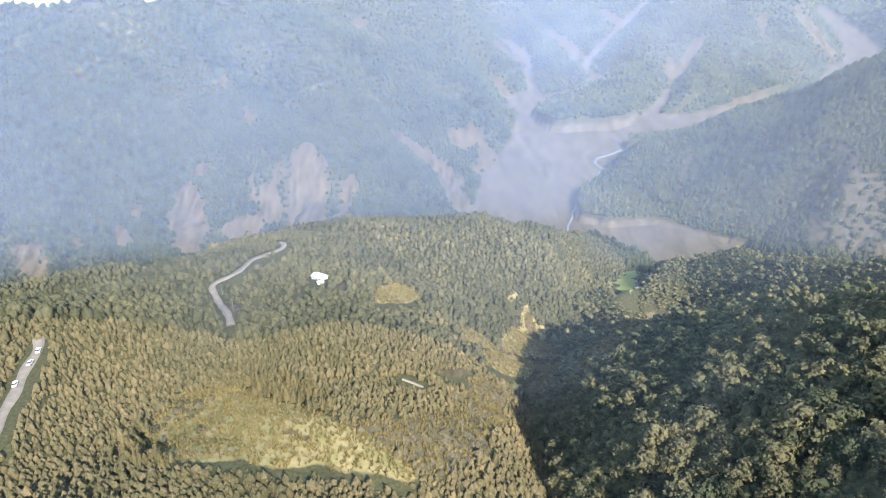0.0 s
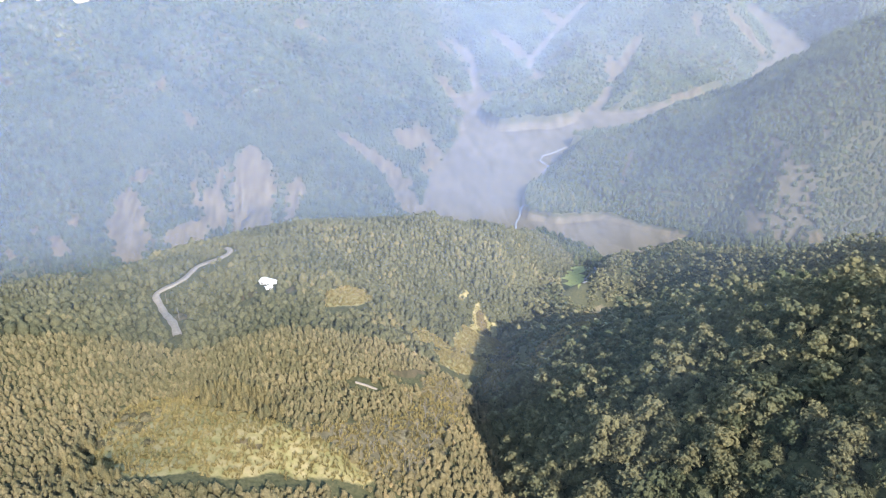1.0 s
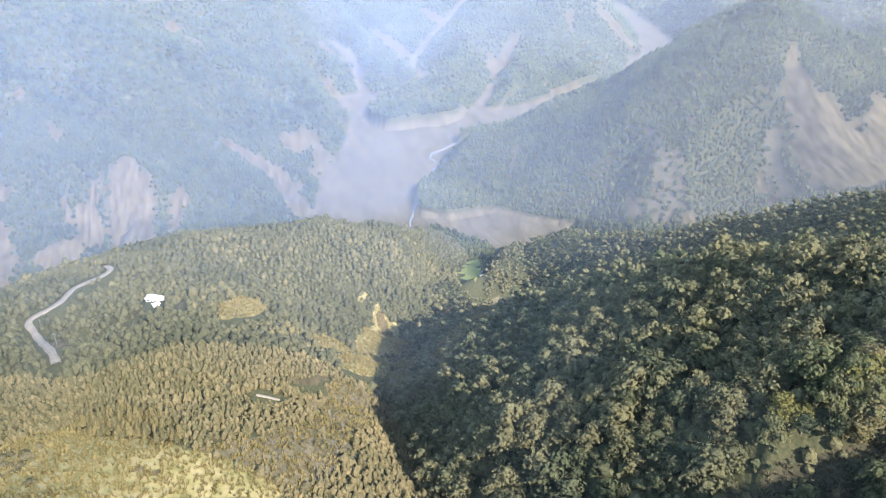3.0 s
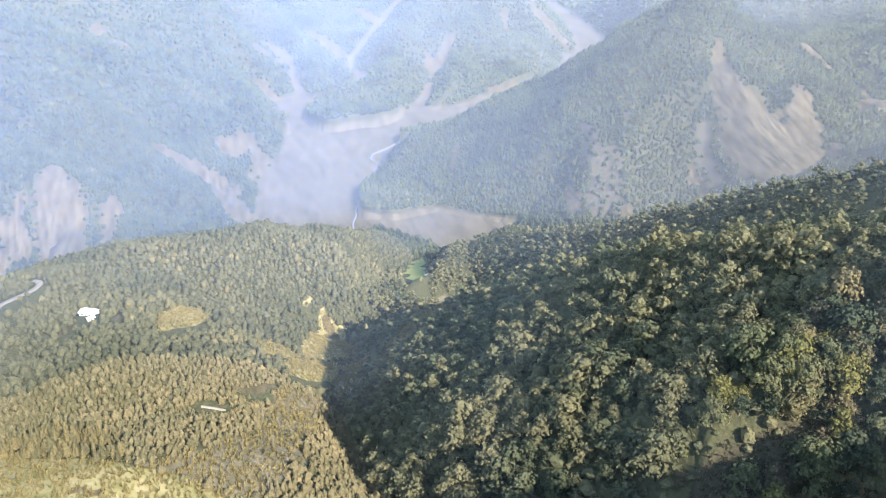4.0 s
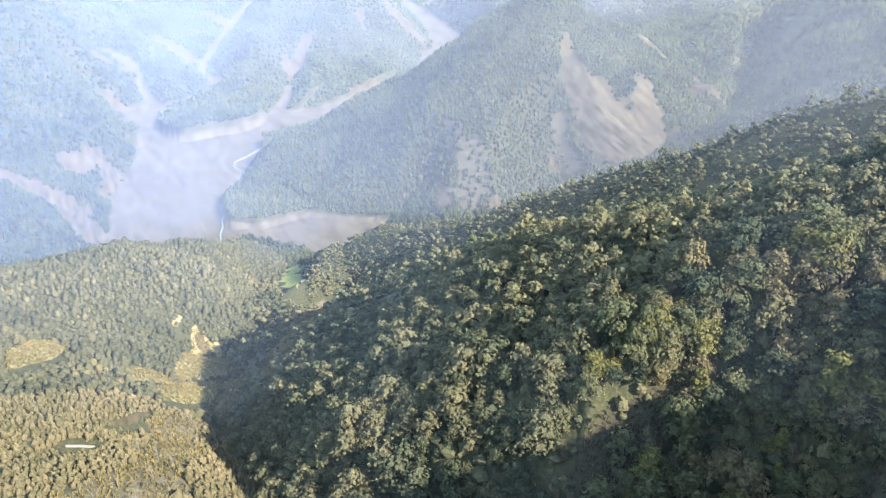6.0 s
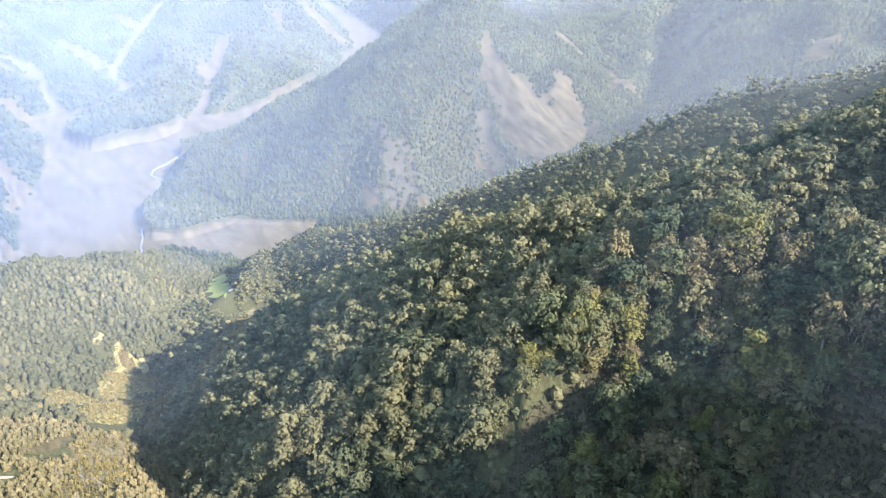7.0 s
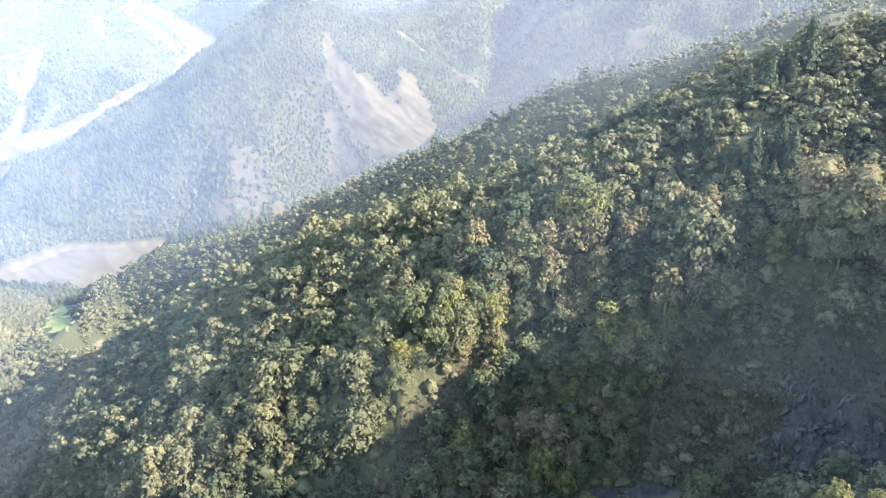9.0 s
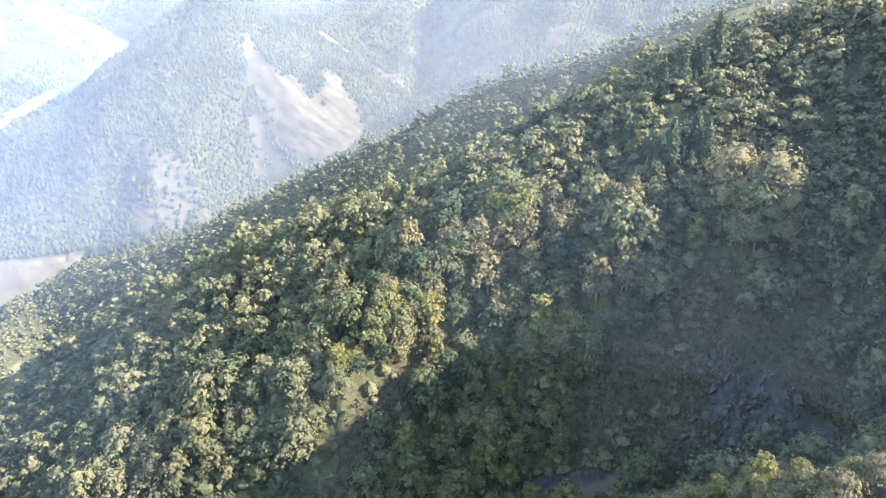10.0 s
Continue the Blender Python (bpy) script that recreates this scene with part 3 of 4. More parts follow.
def scatter(rng, spacing, rmin, rmax, a0=-44, a1=100):
    """Places for trees on an uneven grid, with those on beds, scars, clearings and roads left out."""
    g = np.arange(-rmax, rmax, spacing)
    x, y = np.meshgrid(g, g)
    x, y = (v.ravel() + spacing * rng.uniform(-0.48, 0.48, v.size) for v in (x, y))
    r, a = np.hypot(x, y), np.degrees(np.arctan2(x, y))
    keep = (r > rmin) & (r < rmax) & (a > a0) & (a < a1)
    x, y = x[keep], y[keep]
    z, bed = ground(x, y)
    keep = (bed > 1.5) & seen_from_above(x, y, z)
    x, y, z, bed = x[keep], y[keep], z[keep], bed[keep]
    found = masks(x, y, bed)
    found["thin"], found["brush"] = 0.62 * found["thin"], 1.0 * found["brush"]
    open_land = np.maximum.reduce(list(found.values()))
    keep = open_land < 0.5 + 0.35 * rng.uniform(-1, 1, len(x))
    if rmin < 500:  # the edge trees before open land stand back, so that it shows
        for step in (1.02, 1.04):
            before = masks(step * x, step * y, bed)
            keep &= np.maximum.reduce([before["grass"], before["earth"], before["meadow"]]) < 0.6
        for step in (1.0, 1.01, 1.03, 1.05, 1.06, 1.07, 1.08, 1.1):
            keep &= masks(step * x, step * y, bed)["meadow"] < 0.42
    for prof in ROAD_LINES:
        d, _ = near_line(x, y, [tuple(p) for p in prof[::3]])
        shift, _ = near_line(x * 1.03, y * 1.03, [tuple(p) for p in prof[::3]])
        keep &= (d > 4.6) & (shift > 4.4)
    keep &= (np.hypot(x - HOUSE[0], y - HOUSE[1]) > 11) & (np.hypot(1.03 * x - HOUSE[0], 1.03 * y - HOUSE[1]) > 9) & (np.hypot(1.055 * x - HOUSE[0], 1.055 * y - HOUSE[1]) > 8)
    return x[keep], y[keep], z[keep]


def leaf_quads(rng, centre, normal, size):
    """Bent leaf clumps: four points each round a centre, square to a normal. Two triangles each."""
    n = len(centre)
    normal = normal / np.linalg.norm(normal, axis=1)[:, None]
    other = rng.normal(size=(n, 3))
    u = np.cross(normal, other)
    u /= np.linalg.norm(u, axis=1)[:, None]
    v = np.cross(normal, u)
    s = size * rng.uniform(0.6, 1.3, n)[:, None]
    t = s * rng.uniform(0.6, 1.0, n)[:, None]
    sag = 0.3 * s * normal
    p = np.stack([centre - u * s - sag, centre - v * t, centre + u * s - sag * 0.7, centre + v * t], 1)
    p += 0.18 * s[:, None] * rng.normal(size=p.shape)
    k = np.arange(n)[:, None] * 4
    tris = np.concatenate([k + [0, 1, 3], k + [1, 2, 3]], 0)
    return p.reshape(-1, 3), tris


core_mesh = bmesh.new()
bmesh.ops.create_icosphere(core_mesh, subdivisions=2, radius=1)
ICO_V = np.array([v.co for v in core_mesh.verts])
ICO_F = np.array([[v.index for v in fc.verts] for fc in core_mesh.faces])
core_mesh.free()
plain_mesh = bmesh.new()
bmesh.ops.create_icosphere(plain_mesh, subdivisions=1, radius=1)
SMALL_V = np.array([v.co for v in plain_mesh.verts])
SMALL_F = np.array([[v.index for v in fc.verts] for fc in plain_mesh.faces])
plain_mesh.free()


def joined(pieces):
    """Points and triangles of several pieces as one."""
    v = np.concatenate([p[0] for p in pieces])
    at = np.cumsum([0] + [len(p[0]) for p in pieces[:-1]])
    return v, np.concatenate([p[1] + k for p, k in zip(pieces, at)])


def broadleaf_crown(rng, quads, size, tall=9.0, wide=4.2, lobes=8, core=0.86, fine=False):
    """A crown of uneven leafy lobes with loose leaf clumps round them."""
    pieces, share = [], max(2, quads // lobes)
    for n in range(lobes):
        k = n / max(1, lobes - 1)
        up = tall * (0.24 + 0.57 * k + rng.uniform(-0.07, 0.07))
        out = wide * (0.66 - 0.62 * max(0, k - 0.3)) * rng.uniform(0.6, 1.2)
        ang = n * 2.4 + rng.uniform(-0.5, 0.5)
        c = np.array([out * math.cos(ang), out * math.sin(ang), up])
        rad = wide * rng.uniform(0.33, 0.56)
        cv, cf = (ICO_V, ICO_F) if fine else (SMALL_V, SMALL_F)
        lump = rng.uniform(0.75, 1.2, (len(cv), 1))
        pieces.append((cv * core * rad * [1, 1, 0.76] * lump + c, cf))
        d = rng.normal(size=(share, 3))
        d[:, 2] = np.abs(d[:, 2]) * 0.9 - 0.3
        d /= np.linalg.norm(d, axis=1)[:, None]
        where = c + d * rad * rng.uniform(0.8, 1.25, share)[:, None] * [1, 1, 0.8]
        pieces.append(leaf_quads(rng, where, d + [0, 0, 0.35] + 0.35 * rng.normal(size=d.shape), size))
    return joined(pieces)


def conifer_crown(rng, quads, size, tall=10.5, wide=3.1):
    """A pointed crown of drooping sprays round a leader."""
    h = 1 - np.sqrt(rng.uniform(0.0, 1, quads))
    up = tall * (0.28 + 0.72 * h)
    ang = rng.uniform(0, 6.3, quads)
    out = wide * (1 - h) ** 0.6 * rng.uniform(0.55, 1.05, quads) + 0.15
    where = np.stack([out * np.cos(ang), out * np.sin(ang), up], 1)
    face = np.stack([np.cos(ang), np.sin(ang), np.full(quads, 0.75)], 1) + 0.3 * rng.normal(size=(quads, 3))
    leaf = leaf_quads(rng, where, face, size)
    seg = 7
    a = np.arange(seg) * 2 * math.pi / seg
    ring = [np.stack([w * wide * np.cos(a + o), w * wide * np.sin(a + o), np.full(seg, z * tall)], 1) * rng.uniform(0.85, 1.15, (seg, 1)) for w, z, o in ((0.66, 0.25, 0), (0.48, 0.52, 0.4), (0.2, 0.82, 0.8))]
    v = np.concatenate(ring + [np.array([[0, 0, tall * 0.97]])])
    t = []
    for k in range(2):
        for s in range(seg):
            e = (s + 1) % seg
            t += [(k * seg + s, k * seg + e, (k + 1) * seg + s), (k * seg + e, (k + 1) * seg + e, (k + 1) * seg + s)]
    t += [(2 * seg + s, 2 * seg + (s + 1) % seg, 3 * seg) for s in range(seg)]
    return joined([leaf, (v, np.array(t))])


def hill_crown(rng, quads, size, tall, wide):
    """A small uneven crown, rounded or pointed, of one core and leaf clumps."""
    seg = 6
    a = np.arange(seg) * 2 * math.pi / seg
    sharp = rng.uniform(0.35, 0.72)
    ring = [np.stack([w * wide * np.cos(a + o), w * wide * np.sin(a + o), z * tall * rng.uniform(0.9, 1.1, seg)], 1) * rng.uniform([0.6, 0.6, 1], [1.3, 1.3, 1], (seg, 3)) for w, z, o in ((0.8, 0.25, 0), (sharp + 0.25, 0.66, 0.5))]
    v = np.concatenate(ring + [np.array([[0, 0, tall]])])
    t = []
    for s in range(seg):
        e = (s + 1) % seg
        t += [(s, e, seg + s), (e, seg + e, seg + s), (seg + s, seg + e, 2 * seg)]
    h, ang = rng.uniform(0.1, 1, quads), rng.uniform(0, 6.3, quads)
    out = wide * (1.05 - h * (1.05 - 0.5 * sharp)) * rng.uniform(0.7, 1.15, quads)
    where = np.stack([out * np.cos(ang), out * np.sin(ang), tall * (0.25 + 0.75 * h)], 1)
    face = np.stack([np.cos(ang), np.sin(ang), np.full(quads, 0.8)], 1) + 0.3 * rng.normal(size=(quads, 3))
    return joined([leaf_quads(rng, where, face, size), (v, np.array(t))])


def tube(a, b, ra, rb, sides=5):
    """A tapered stick from a to b."""
    a, b = np.array(a, float), np.array(b, float)
    d = (b - a) / np.linalg.norm(b - a)
    u = np.cross(d, [0.3, 0.9, 0.2])
    u /= np.linalg.norm(u)
    w = np.cross(d, u)
    ang = np.arange(sides) * 2 * math.pi / sides
    ring = np.cos(ang)[:, None] * u + np.sin(ang)[:, None] * w
    v = np.concatenate([a + ra * ring, b + rb * ring, [b]])
    t = []
    for s in range(sides):
        e = (s + 1) % sides
        t += [(s, e, sides + s), (e, sides + e, sides + s), (sides + s, sides + e, 2 * sides)]
    return v, np.array(t)


def branching(rng, base, way, length, radius, depth):
    """A stick that forks into thinner ones."""
    base, way = np.array(base, float), np.array(way, float)
    tip = base + way / np.linalg.norm(way) * length
    pieces = [tube(base, tip, radius, radius * 0.6, 5 if radius > 0.12 else 3)]
    if depth:
        for _ in range(3 if depth > 1 else 4):
            start = base + (tip - base) * rng.uniform(0.45, 1.0)
            turn = way / np.linalg.norm(way) + rng.normal(size=3) * 0.55 + [0, 0, 0.15]
            pieces += branching(rng, start, turn, length * rng.uniform(0.45, 0.7), radius * 0.5, depth - 1)
    return pieces


def trunk_mesh(rng, tall, radius):
    pieces = [tube((0, 0, -1.2), (0.2, 0.1, tall * 0.55), radius, radius * 0.6, 6), tube((0.2, 0.1, tall * 0.55), (0.1, -0.2, tall * 0.8), radius * 0.6, radius * 0.2, 6)]
    for n in range(4):
        a = n * 1.7 + rng.uniform(0, 1)
        z = tall * rng.uniform(0.3, 0.55)
        pieces.append(tube((0.1, 0, z), (0.22 * tall * math.cos(a), 0.22 * tall * math.sin(a), z + tall * 0.18), radius * 0.4, radius * 0.12, 4))
    return joined(pieces)


def planted(rng, templates, x, y, z, size, lean=0.05, spread=0.36):
    """Many trees as one mesh: a template turned and scaled at each place. Gives points, triangles, tint."""
    n = len(x)
    pick = rng.integers(0, len(templates), n)
    turn, scale = rng.uniform(0, 6.3, n), size * np.exp(np.clip(rng.normal(0, spread, n), -0.7, 0.7))
    tall = scale * rng.uniform(0.85, 1.2, n)
    tint = np.clip(rng.beta(1.6, 2.6, n) + 0.35 * rough(x, y, 55, 77, 3), 0, 1)
    vs, ts, ks, at = [], [], [], 0
    for k, (tv, tt) in enumerate(templates):
        m = np.flatnonzero(pick == k)
        if not len(m):
            continue
        c, s = np.cos(turn[m])[:, None], np.sin(turn[m])[:, None]
        px, py, pz = tv[:, 0][None], tv[:, 1][None], tv[:, 2][None]
        lx, ly = rng.normal(0, lean, (2, len(m), 1))
        v = np.stack([x[m][:, None] + scale[m][:, None] * (c * px - s * py) + lx * pz, y[m][:, None] + scale[m][:, None] * (s * px + c * py) + ly * pz,
                      z[m][:, None] + tall[m][:, None] * pz - 0.4], -1)
        vs.append(v.reshape(-1, 3))
        ts.append((tt[None] + (np.arange(len(m)) * len(tv))[:, None, None]).reshape(-1, 3) + at)
        ks.append(np.repeat(tint[m], len(tv)))
        at += v.shape[0] * v.shape[1]
    return np.concatenate(vs), np.concatenate(ts), np.concatenate(ks)


def dome_trees(rng, x, y, z, radius, height):
    """Far crowns: uneven domes of a few faces each."""
    n, seg = len(x), 5
    rings = ((1.0, 0.15), (0.82, 0.62))
    rad, tall = radius * rng.uniform(0.6, 1.4, n), height * rng.uniform(0.7, 1.4, n)
    verts = np.zeros((n, 2 * seg + 1, 3))
    turn = rng.uniform(0, 6.3, n)
    for k, (wide, up) in enumerate(rings):
        for s in range(seg):
            ang = turn + (s + 0.5 * k) * 2 * math.pi / seg
            rr = rad * wide * rng.uniform(0.65, 1.3, n)
            verts[:, k * seg + s] = np.stack([x + rr * np.cos(ang), y + rr * np.sin(ang), z + tall * up * rng.uniform(0.75, 1.25, n)], -1)
    verts[:, 2 * seg] = np.stack([x + 0.3 * rad * rng.uniform(-1, 1, n), y + 0.3 * rad * rng.uniform(-1, 1, n), z + tall], -1)
    fc = []
    for s in range(seg):
        e = (s + 1) % seg
        fc += [(s, e, seg + s), (e, seg + e, seg + s), (seg + s, seg + e, 2 * seg)]
    tris = (np.array(fc)[None] + (np.arange(n) * (2 * seg + 1))[:, None, None]).reshape(-1, 3)
    tint = np.repeat(np.clip(rng.beta(2, 3, n) + 0.3 * rough(x, y, 90, 77, 2), 0, 1), 2 * seg + 1)
    return verts.reshape(-1, 3), tris, tint


def stuff(name, label, category, data, material, smooth=False):
    v, t, tint = data
    return tagged(new(name, mesh_of(name, v, t, material, smooth, tint=tint)), label, category, kind="stuff")


rng = np.random.default_rng(4)
x, y, z = scatter(rng, 6.3, 900, 1500)
stuff("far_forest", "dense dark green forest on far mountainsides", "forest", dome_trees(rng, x, y, z - 1, 3.6, 8.5), FAR_LEAF)
x, y, z = scatter(rng, 11.5, 1500, 3000)
stuff("distant_forest", "hazy blue-green forest on distant mountains", "forest", dome_trees(rng, x, y, z - 1, 6.2, 11.0), FAR_LEAF)
x, y, z = scatter(rng, 24.0, 3000, 4700, -36, 92)
stuff("remote_forest", "pale blue-green forest on the remotest ridges", "forest", dome_trees(rng, x, y, z - 2, 14.0, 16.0), FAR_LEAF, True)

# middle distance: conifers on the rounded hill, broadleaf trees on the spurs
MID_BROAD = [broadleaf_crown(rng, 24, 0.9, tall=rng.uniform(8, 11), wide=rng.uniform(3.4, 4.8), lobes=3) for _ in range(8)]
HILL_TREE = [hill_crown(rng, 6, 1.5, rng.uniform(6, 10), rng.uniform(3.2, 4.4)) for _ in range(8)]
x, y, z = scatter(rng, 7.1, 330, 900)
right = on_spur(x, y)
stuff("spur_forest", "dense broadleaf forest on wooded spurs", "forest", planted(rng, MID_BROAD, x[right], y[right], z[right], 0.82), BROADLEAF, True)
x, y, z = scatter(rng, 3.9, 330, 900)
left = ~on_spur(x, y)
stuff("hill_forest", "mixed dark green woods over the rounded hill", "forest", planted(rng, HILL_TREE, x[left], y[left], z[left] - 1.0, 0.56, spread=0.22), HILL_WOODS, True)

NEAR_BROAD = [broadleaf_crown(rng, 420, 0.42, tall=rng.uniform(7.5, 11.5), wide=rng.uniform(3.2, 4.9), lobes=10, core=0.6) for _ in range(10)]
CREST_BROAD = [broadleaf_crown(rng, 110, 0.62, tall=rng.uniform(7.5, 11), wide=rng.uniform(3.4, 5.0), lobes=6, core=0.6) for _ in range(6)]
NEAR_CONE = [hill_crown(rng, 14, 0.75, rng.uniform(7, 10), rng.uniform(2.5, 3.2)) for _ in range(8)]
FINE_BROAD = [broadleaf_crown(rng, 760, 0.33, tall=rng.uniform(7.5, 12), wide=rng.uniform(3.4, 5.0), lobes=13, core=0.58) for _ in range(8)]
FINE_CONE = [conifer_crown(rng, 170, 0.48) for _ in range(5)]
TRUNK_BROAD = [trunk_mesh(rng, 10, 0.24) for _ in range(3)]
TRUNK_CONE = [joined([tube((0, 0, -1.2), (0, 0, 9.5), 0.2, 0.05, 6)]) for _ in range(1)]


def tree_maker(name, crowns, trunks, materials, labels, group):
    """One tree of each look; more are copied from these."""
    made = []
    for k, (v, t) in enumerate(crowns):
        mat, label = materials[k % len(materials)], labels[k % len(labels)]
        top = tagged(new(name), label, "tree", group)
        tv, tt = trunks[k % len(trunks)]
        for piece, data in (("trunk", mesh_of("trunk", tv, tt, BARK)), ("crown", mesh_of("crown", v, t, mat))):
            new(piece, data).parent = top
        made.append((top, len(t) + len(tt)))
    return made


def plant_things(rng, makers, x, y, z, size, spread=0.36):
    used = set()
    for px, py, pz in zip(x, y, z):
        k = int(rng.integers(0, len(makers)))
        top, _ = makers[k]
        s = size * math.exp(min(0.62, max(-0.7, rng.normal(0, 0.36))))
        m = pose(px, py, pz - 0.3, rng.normal(0, 3), rng.normal(0, 3), rng.uniform(0, 360))
        if k in used:
            made = copy_thing(top, m)
        else:
            top.matrix_basis, made = m, top
            used.add(k)
        made.scale = (s, s, s * rng.uniform(0.9, 1.25))
    for k, (top, _) in enumerate(makers):
        if k not in used:
            for o in (*top.children_recursive, top):
                bpy.data.objects.remove(o)


x, y, z = scatter(rng, 4.9, 72, 330)
right = on_spur(x, y)
more = scatter(rng, 6.2, 190, 340, 50, 100)
sx, sy, sz = (np.r_[v[right], w] for v, w in zip((x, y, z), more))
bank_line = np.array(RIDGES["nearbank"][0], float)
along = np.sort(rng.uniform(0.6, 5.9, 44))
bank_x = np.interp(along, np.arange(7), bank_line[:, 0]) + rng.uniform(-6, 5, 44)
bank_y = np.interp(along, np.arange(7), bank_line[:, 1]) + rng.uniform(-4, 4, 44)
bank_z = ground(bank_x, bank_y)[0]
close = np.argsort(np.hypot(sx - 150, sy - 85))
rest = close[300:]
rest = rest[rng.uniform(size=len(rest)) < 0.92]  # gaps between the crowns
inner = rest[np.hypot(sx[rest], sy[rest]) < 222]
outer = rest[np.hypot(sx[rest], sy[rest]) >= 222]
stuff("spur_woods", "dense broadleaf trees covering the steep near spur", "forest", planted(rng, NEAR_BROAD, sx[inner], sy[inner], sz[inner], 0.92), BROADLEAF)
stuff("crest_woods", "dense broadleaf trees along the crest of the spur", "forest", planted(rng, CREST_BROAD, sx[outer], sy[outer], sz[outer], 0.78), BROADLEAF)
broad = tree_maker("broadleaf_tree", FINE_BROAD, TRUNK_BROAD, [LEAF_GREEN, LEAF_OLIVE, LEAF_GREEN, LEAF_DARK, LEAF_OLIVE, LEAF_YELLOW, LEAF_GREEN, LEAF_BROWN],
                   ["green broadleaf tree on a steep slope", "olive green broadleaf tree on a steep slope", "green broadleaf tree on a steep slope", "dark green broadleaf tree on a steep slope",
                    "olive green broadleaf tree on a steep slope", "yellow-tipped broadleaf tree on a steep slope", "green broadleaf tree on a steep slope", "brownish thin broadleaf tree on a steep slope"], "trees on the near spur")
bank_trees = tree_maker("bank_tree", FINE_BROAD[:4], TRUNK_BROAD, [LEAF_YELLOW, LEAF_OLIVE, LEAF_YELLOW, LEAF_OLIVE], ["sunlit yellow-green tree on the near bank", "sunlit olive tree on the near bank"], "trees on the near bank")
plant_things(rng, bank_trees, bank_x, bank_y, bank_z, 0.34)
plant_things(rng, broad, sx[close[:300]], sy[close[:300]], sz[close[:300]], 0.95)

# sun on these tops is put into yellower leaf colours
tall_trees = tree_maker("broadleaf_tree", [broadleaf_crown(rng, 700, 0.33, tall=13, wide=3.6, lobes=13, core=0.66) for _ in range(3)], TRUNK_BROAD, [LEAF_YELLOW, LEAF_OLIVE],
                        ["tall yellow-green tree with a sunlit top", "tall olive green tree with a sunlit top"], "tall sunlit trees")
tx, ty = np.array(SUN_TINTED_TREES, float).T
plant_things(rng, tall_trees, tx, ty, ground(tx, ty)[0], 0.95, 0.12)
large_trees = tree_maker("broadleaf_tree", [broadleaf_crown(rng, 1300, 0.33, tall=13, wide=6.2, lobes=20, core=0.66) for _ in range(2)], TRUNK_BROAD, [LEAF_OLIVE, LEAF_GREEN],
                         ["large spreading olive green tree on the slope", "large spreading green tree on the slope"], "large spreading trees")
tx, ty = np.array(LARGE_TREES, float).T
plant_things(rng, large_trees, tx, ty, ground(tx, ty)[0], 1.25, 0.15)
dark_cones = tree_maker("conifer_tree", [conifer_crown(rng, 260, 0.5, tall=14, wide=2.9) for _ in range(3)], [joined([tube((0, 0, -1.2), (0, 0, 13), 0.25, 0.05, 6)])], [LEAF_DARK],
                        ["dark green pointed conifer near the crest"], "conifers on the crest")
tx, ty = np.array(CREST_CONIFERS, float).T
plant_things(rng, dark_cones, tx, ty, ground(tx, ty)[0], 0.9, 0.15)

under = [hill_crown(rng, 12, 1.2, rng.uniform(5, 8), rng.uniform(3.2, 4.6)) for _ in range(6)]
ux, uy, uz = scatter(rng, 3.4, 110, 250)
below = on_spur(ux, uy)
stuff("undergrowth", "shrubby green undergrowth between the trees of the spur", "bush", planted(rng, under, ux[below], uy[below], uz[below] - 0.3, 0.42), BROADLEAF)

# low bushes over the clearings and the tussock slopes
gx, gy = np.meshgrid(np.arange(-140, 250, 2.6), np.arange(-40, 560, 2.6))
gx, gy = (v.ravel() + rng.uniform(-1.3, 1.3, v.size) for v in (gx, gy))
gz, gbed = ground(gx, gy)
open_masks = masks(gx, gy, gbed)
grassy, rank = np.maximum(open_masks["grass"], open_masks["brush"]) > 0.5, open_masks["tussock"] > 0.5
brushy = open_masks["brush"] > 0.5
clumpy = grassy & (rough(gx, gy, 22, 91, 2) + rng.uniform(-0.5, 0.5, len(gx)) > np.where(brushy, 0.5, 1.3))
LOW = [hill_crown(rng, 22, 0.4, 2.2, 1.8) for _ in range(5)]
stuff("bushes", "low olive bushes scattered over dry grass", "bush", planted(rng, LOW, gx[clumpy], gy[clumpy], gz[clumpy] + 0.1, 0.7), SCRUB)
rx, ry = np.meshgrid(np.arange(80, 260, 1.0), np.arange(-40, 200, 1.0))
rx, ry = (v.ravel() + rng.uniform(-0.5, 0.5, v.size) for v in (rx, ry))
rz, rbed = ground(rx, ry)
rank_masks = masks(rx, ry, rbed)
dense = (rank_masks["tussock"] + rng.uniform(-0.2, 0.2, len(rx)) > 0.5) & (rank_masks["gravel"] < 0.5) & (rank_masks["rock"] < 0.55)
rx, ry, rz = rx[dense], ry[dense], rz[dense]
shrubby = rough(rx, ry, 13, 95, 2) + rng.uniform(-0.6, 0.6, len(rx)) > 0.92
stuff("scrub", "low grey-brown shrubs on a shaded slope", "bush", planted(rng, LOW, rx[shrubby], ry[shrubby], rz[shrubby] - 0.4, 0.7), SCRUB)

x, y, z = scatter(rng, 1.95, 90, 330)
left = ~on_spur(x, y) & (np.degrees(np.arctan2(x, y)) < 30)
hx, hy, hz = x[left], y[left], z[left]
close = np.argsort(np.hypot(hx + 80, hy - 205))
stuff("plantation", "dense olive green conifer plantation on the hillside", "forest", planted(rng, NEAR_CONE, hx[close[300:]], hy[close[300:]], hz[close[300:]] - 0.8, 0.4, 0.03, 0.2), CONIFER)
cones = tree_maker("conifer_tree", FINE_CONE, TRUNK_CONE, [NEEDLE_OLIVE, NEEDLE_GREEN], ["olive green conifer beside a grassy clearing", "dark green conifer beside a grassy clearing"], "conifers round the clearing")
plant_things(rng, cones, hx[close[:300]], hy[close[:300]], hz[close[:300]], 0.4)


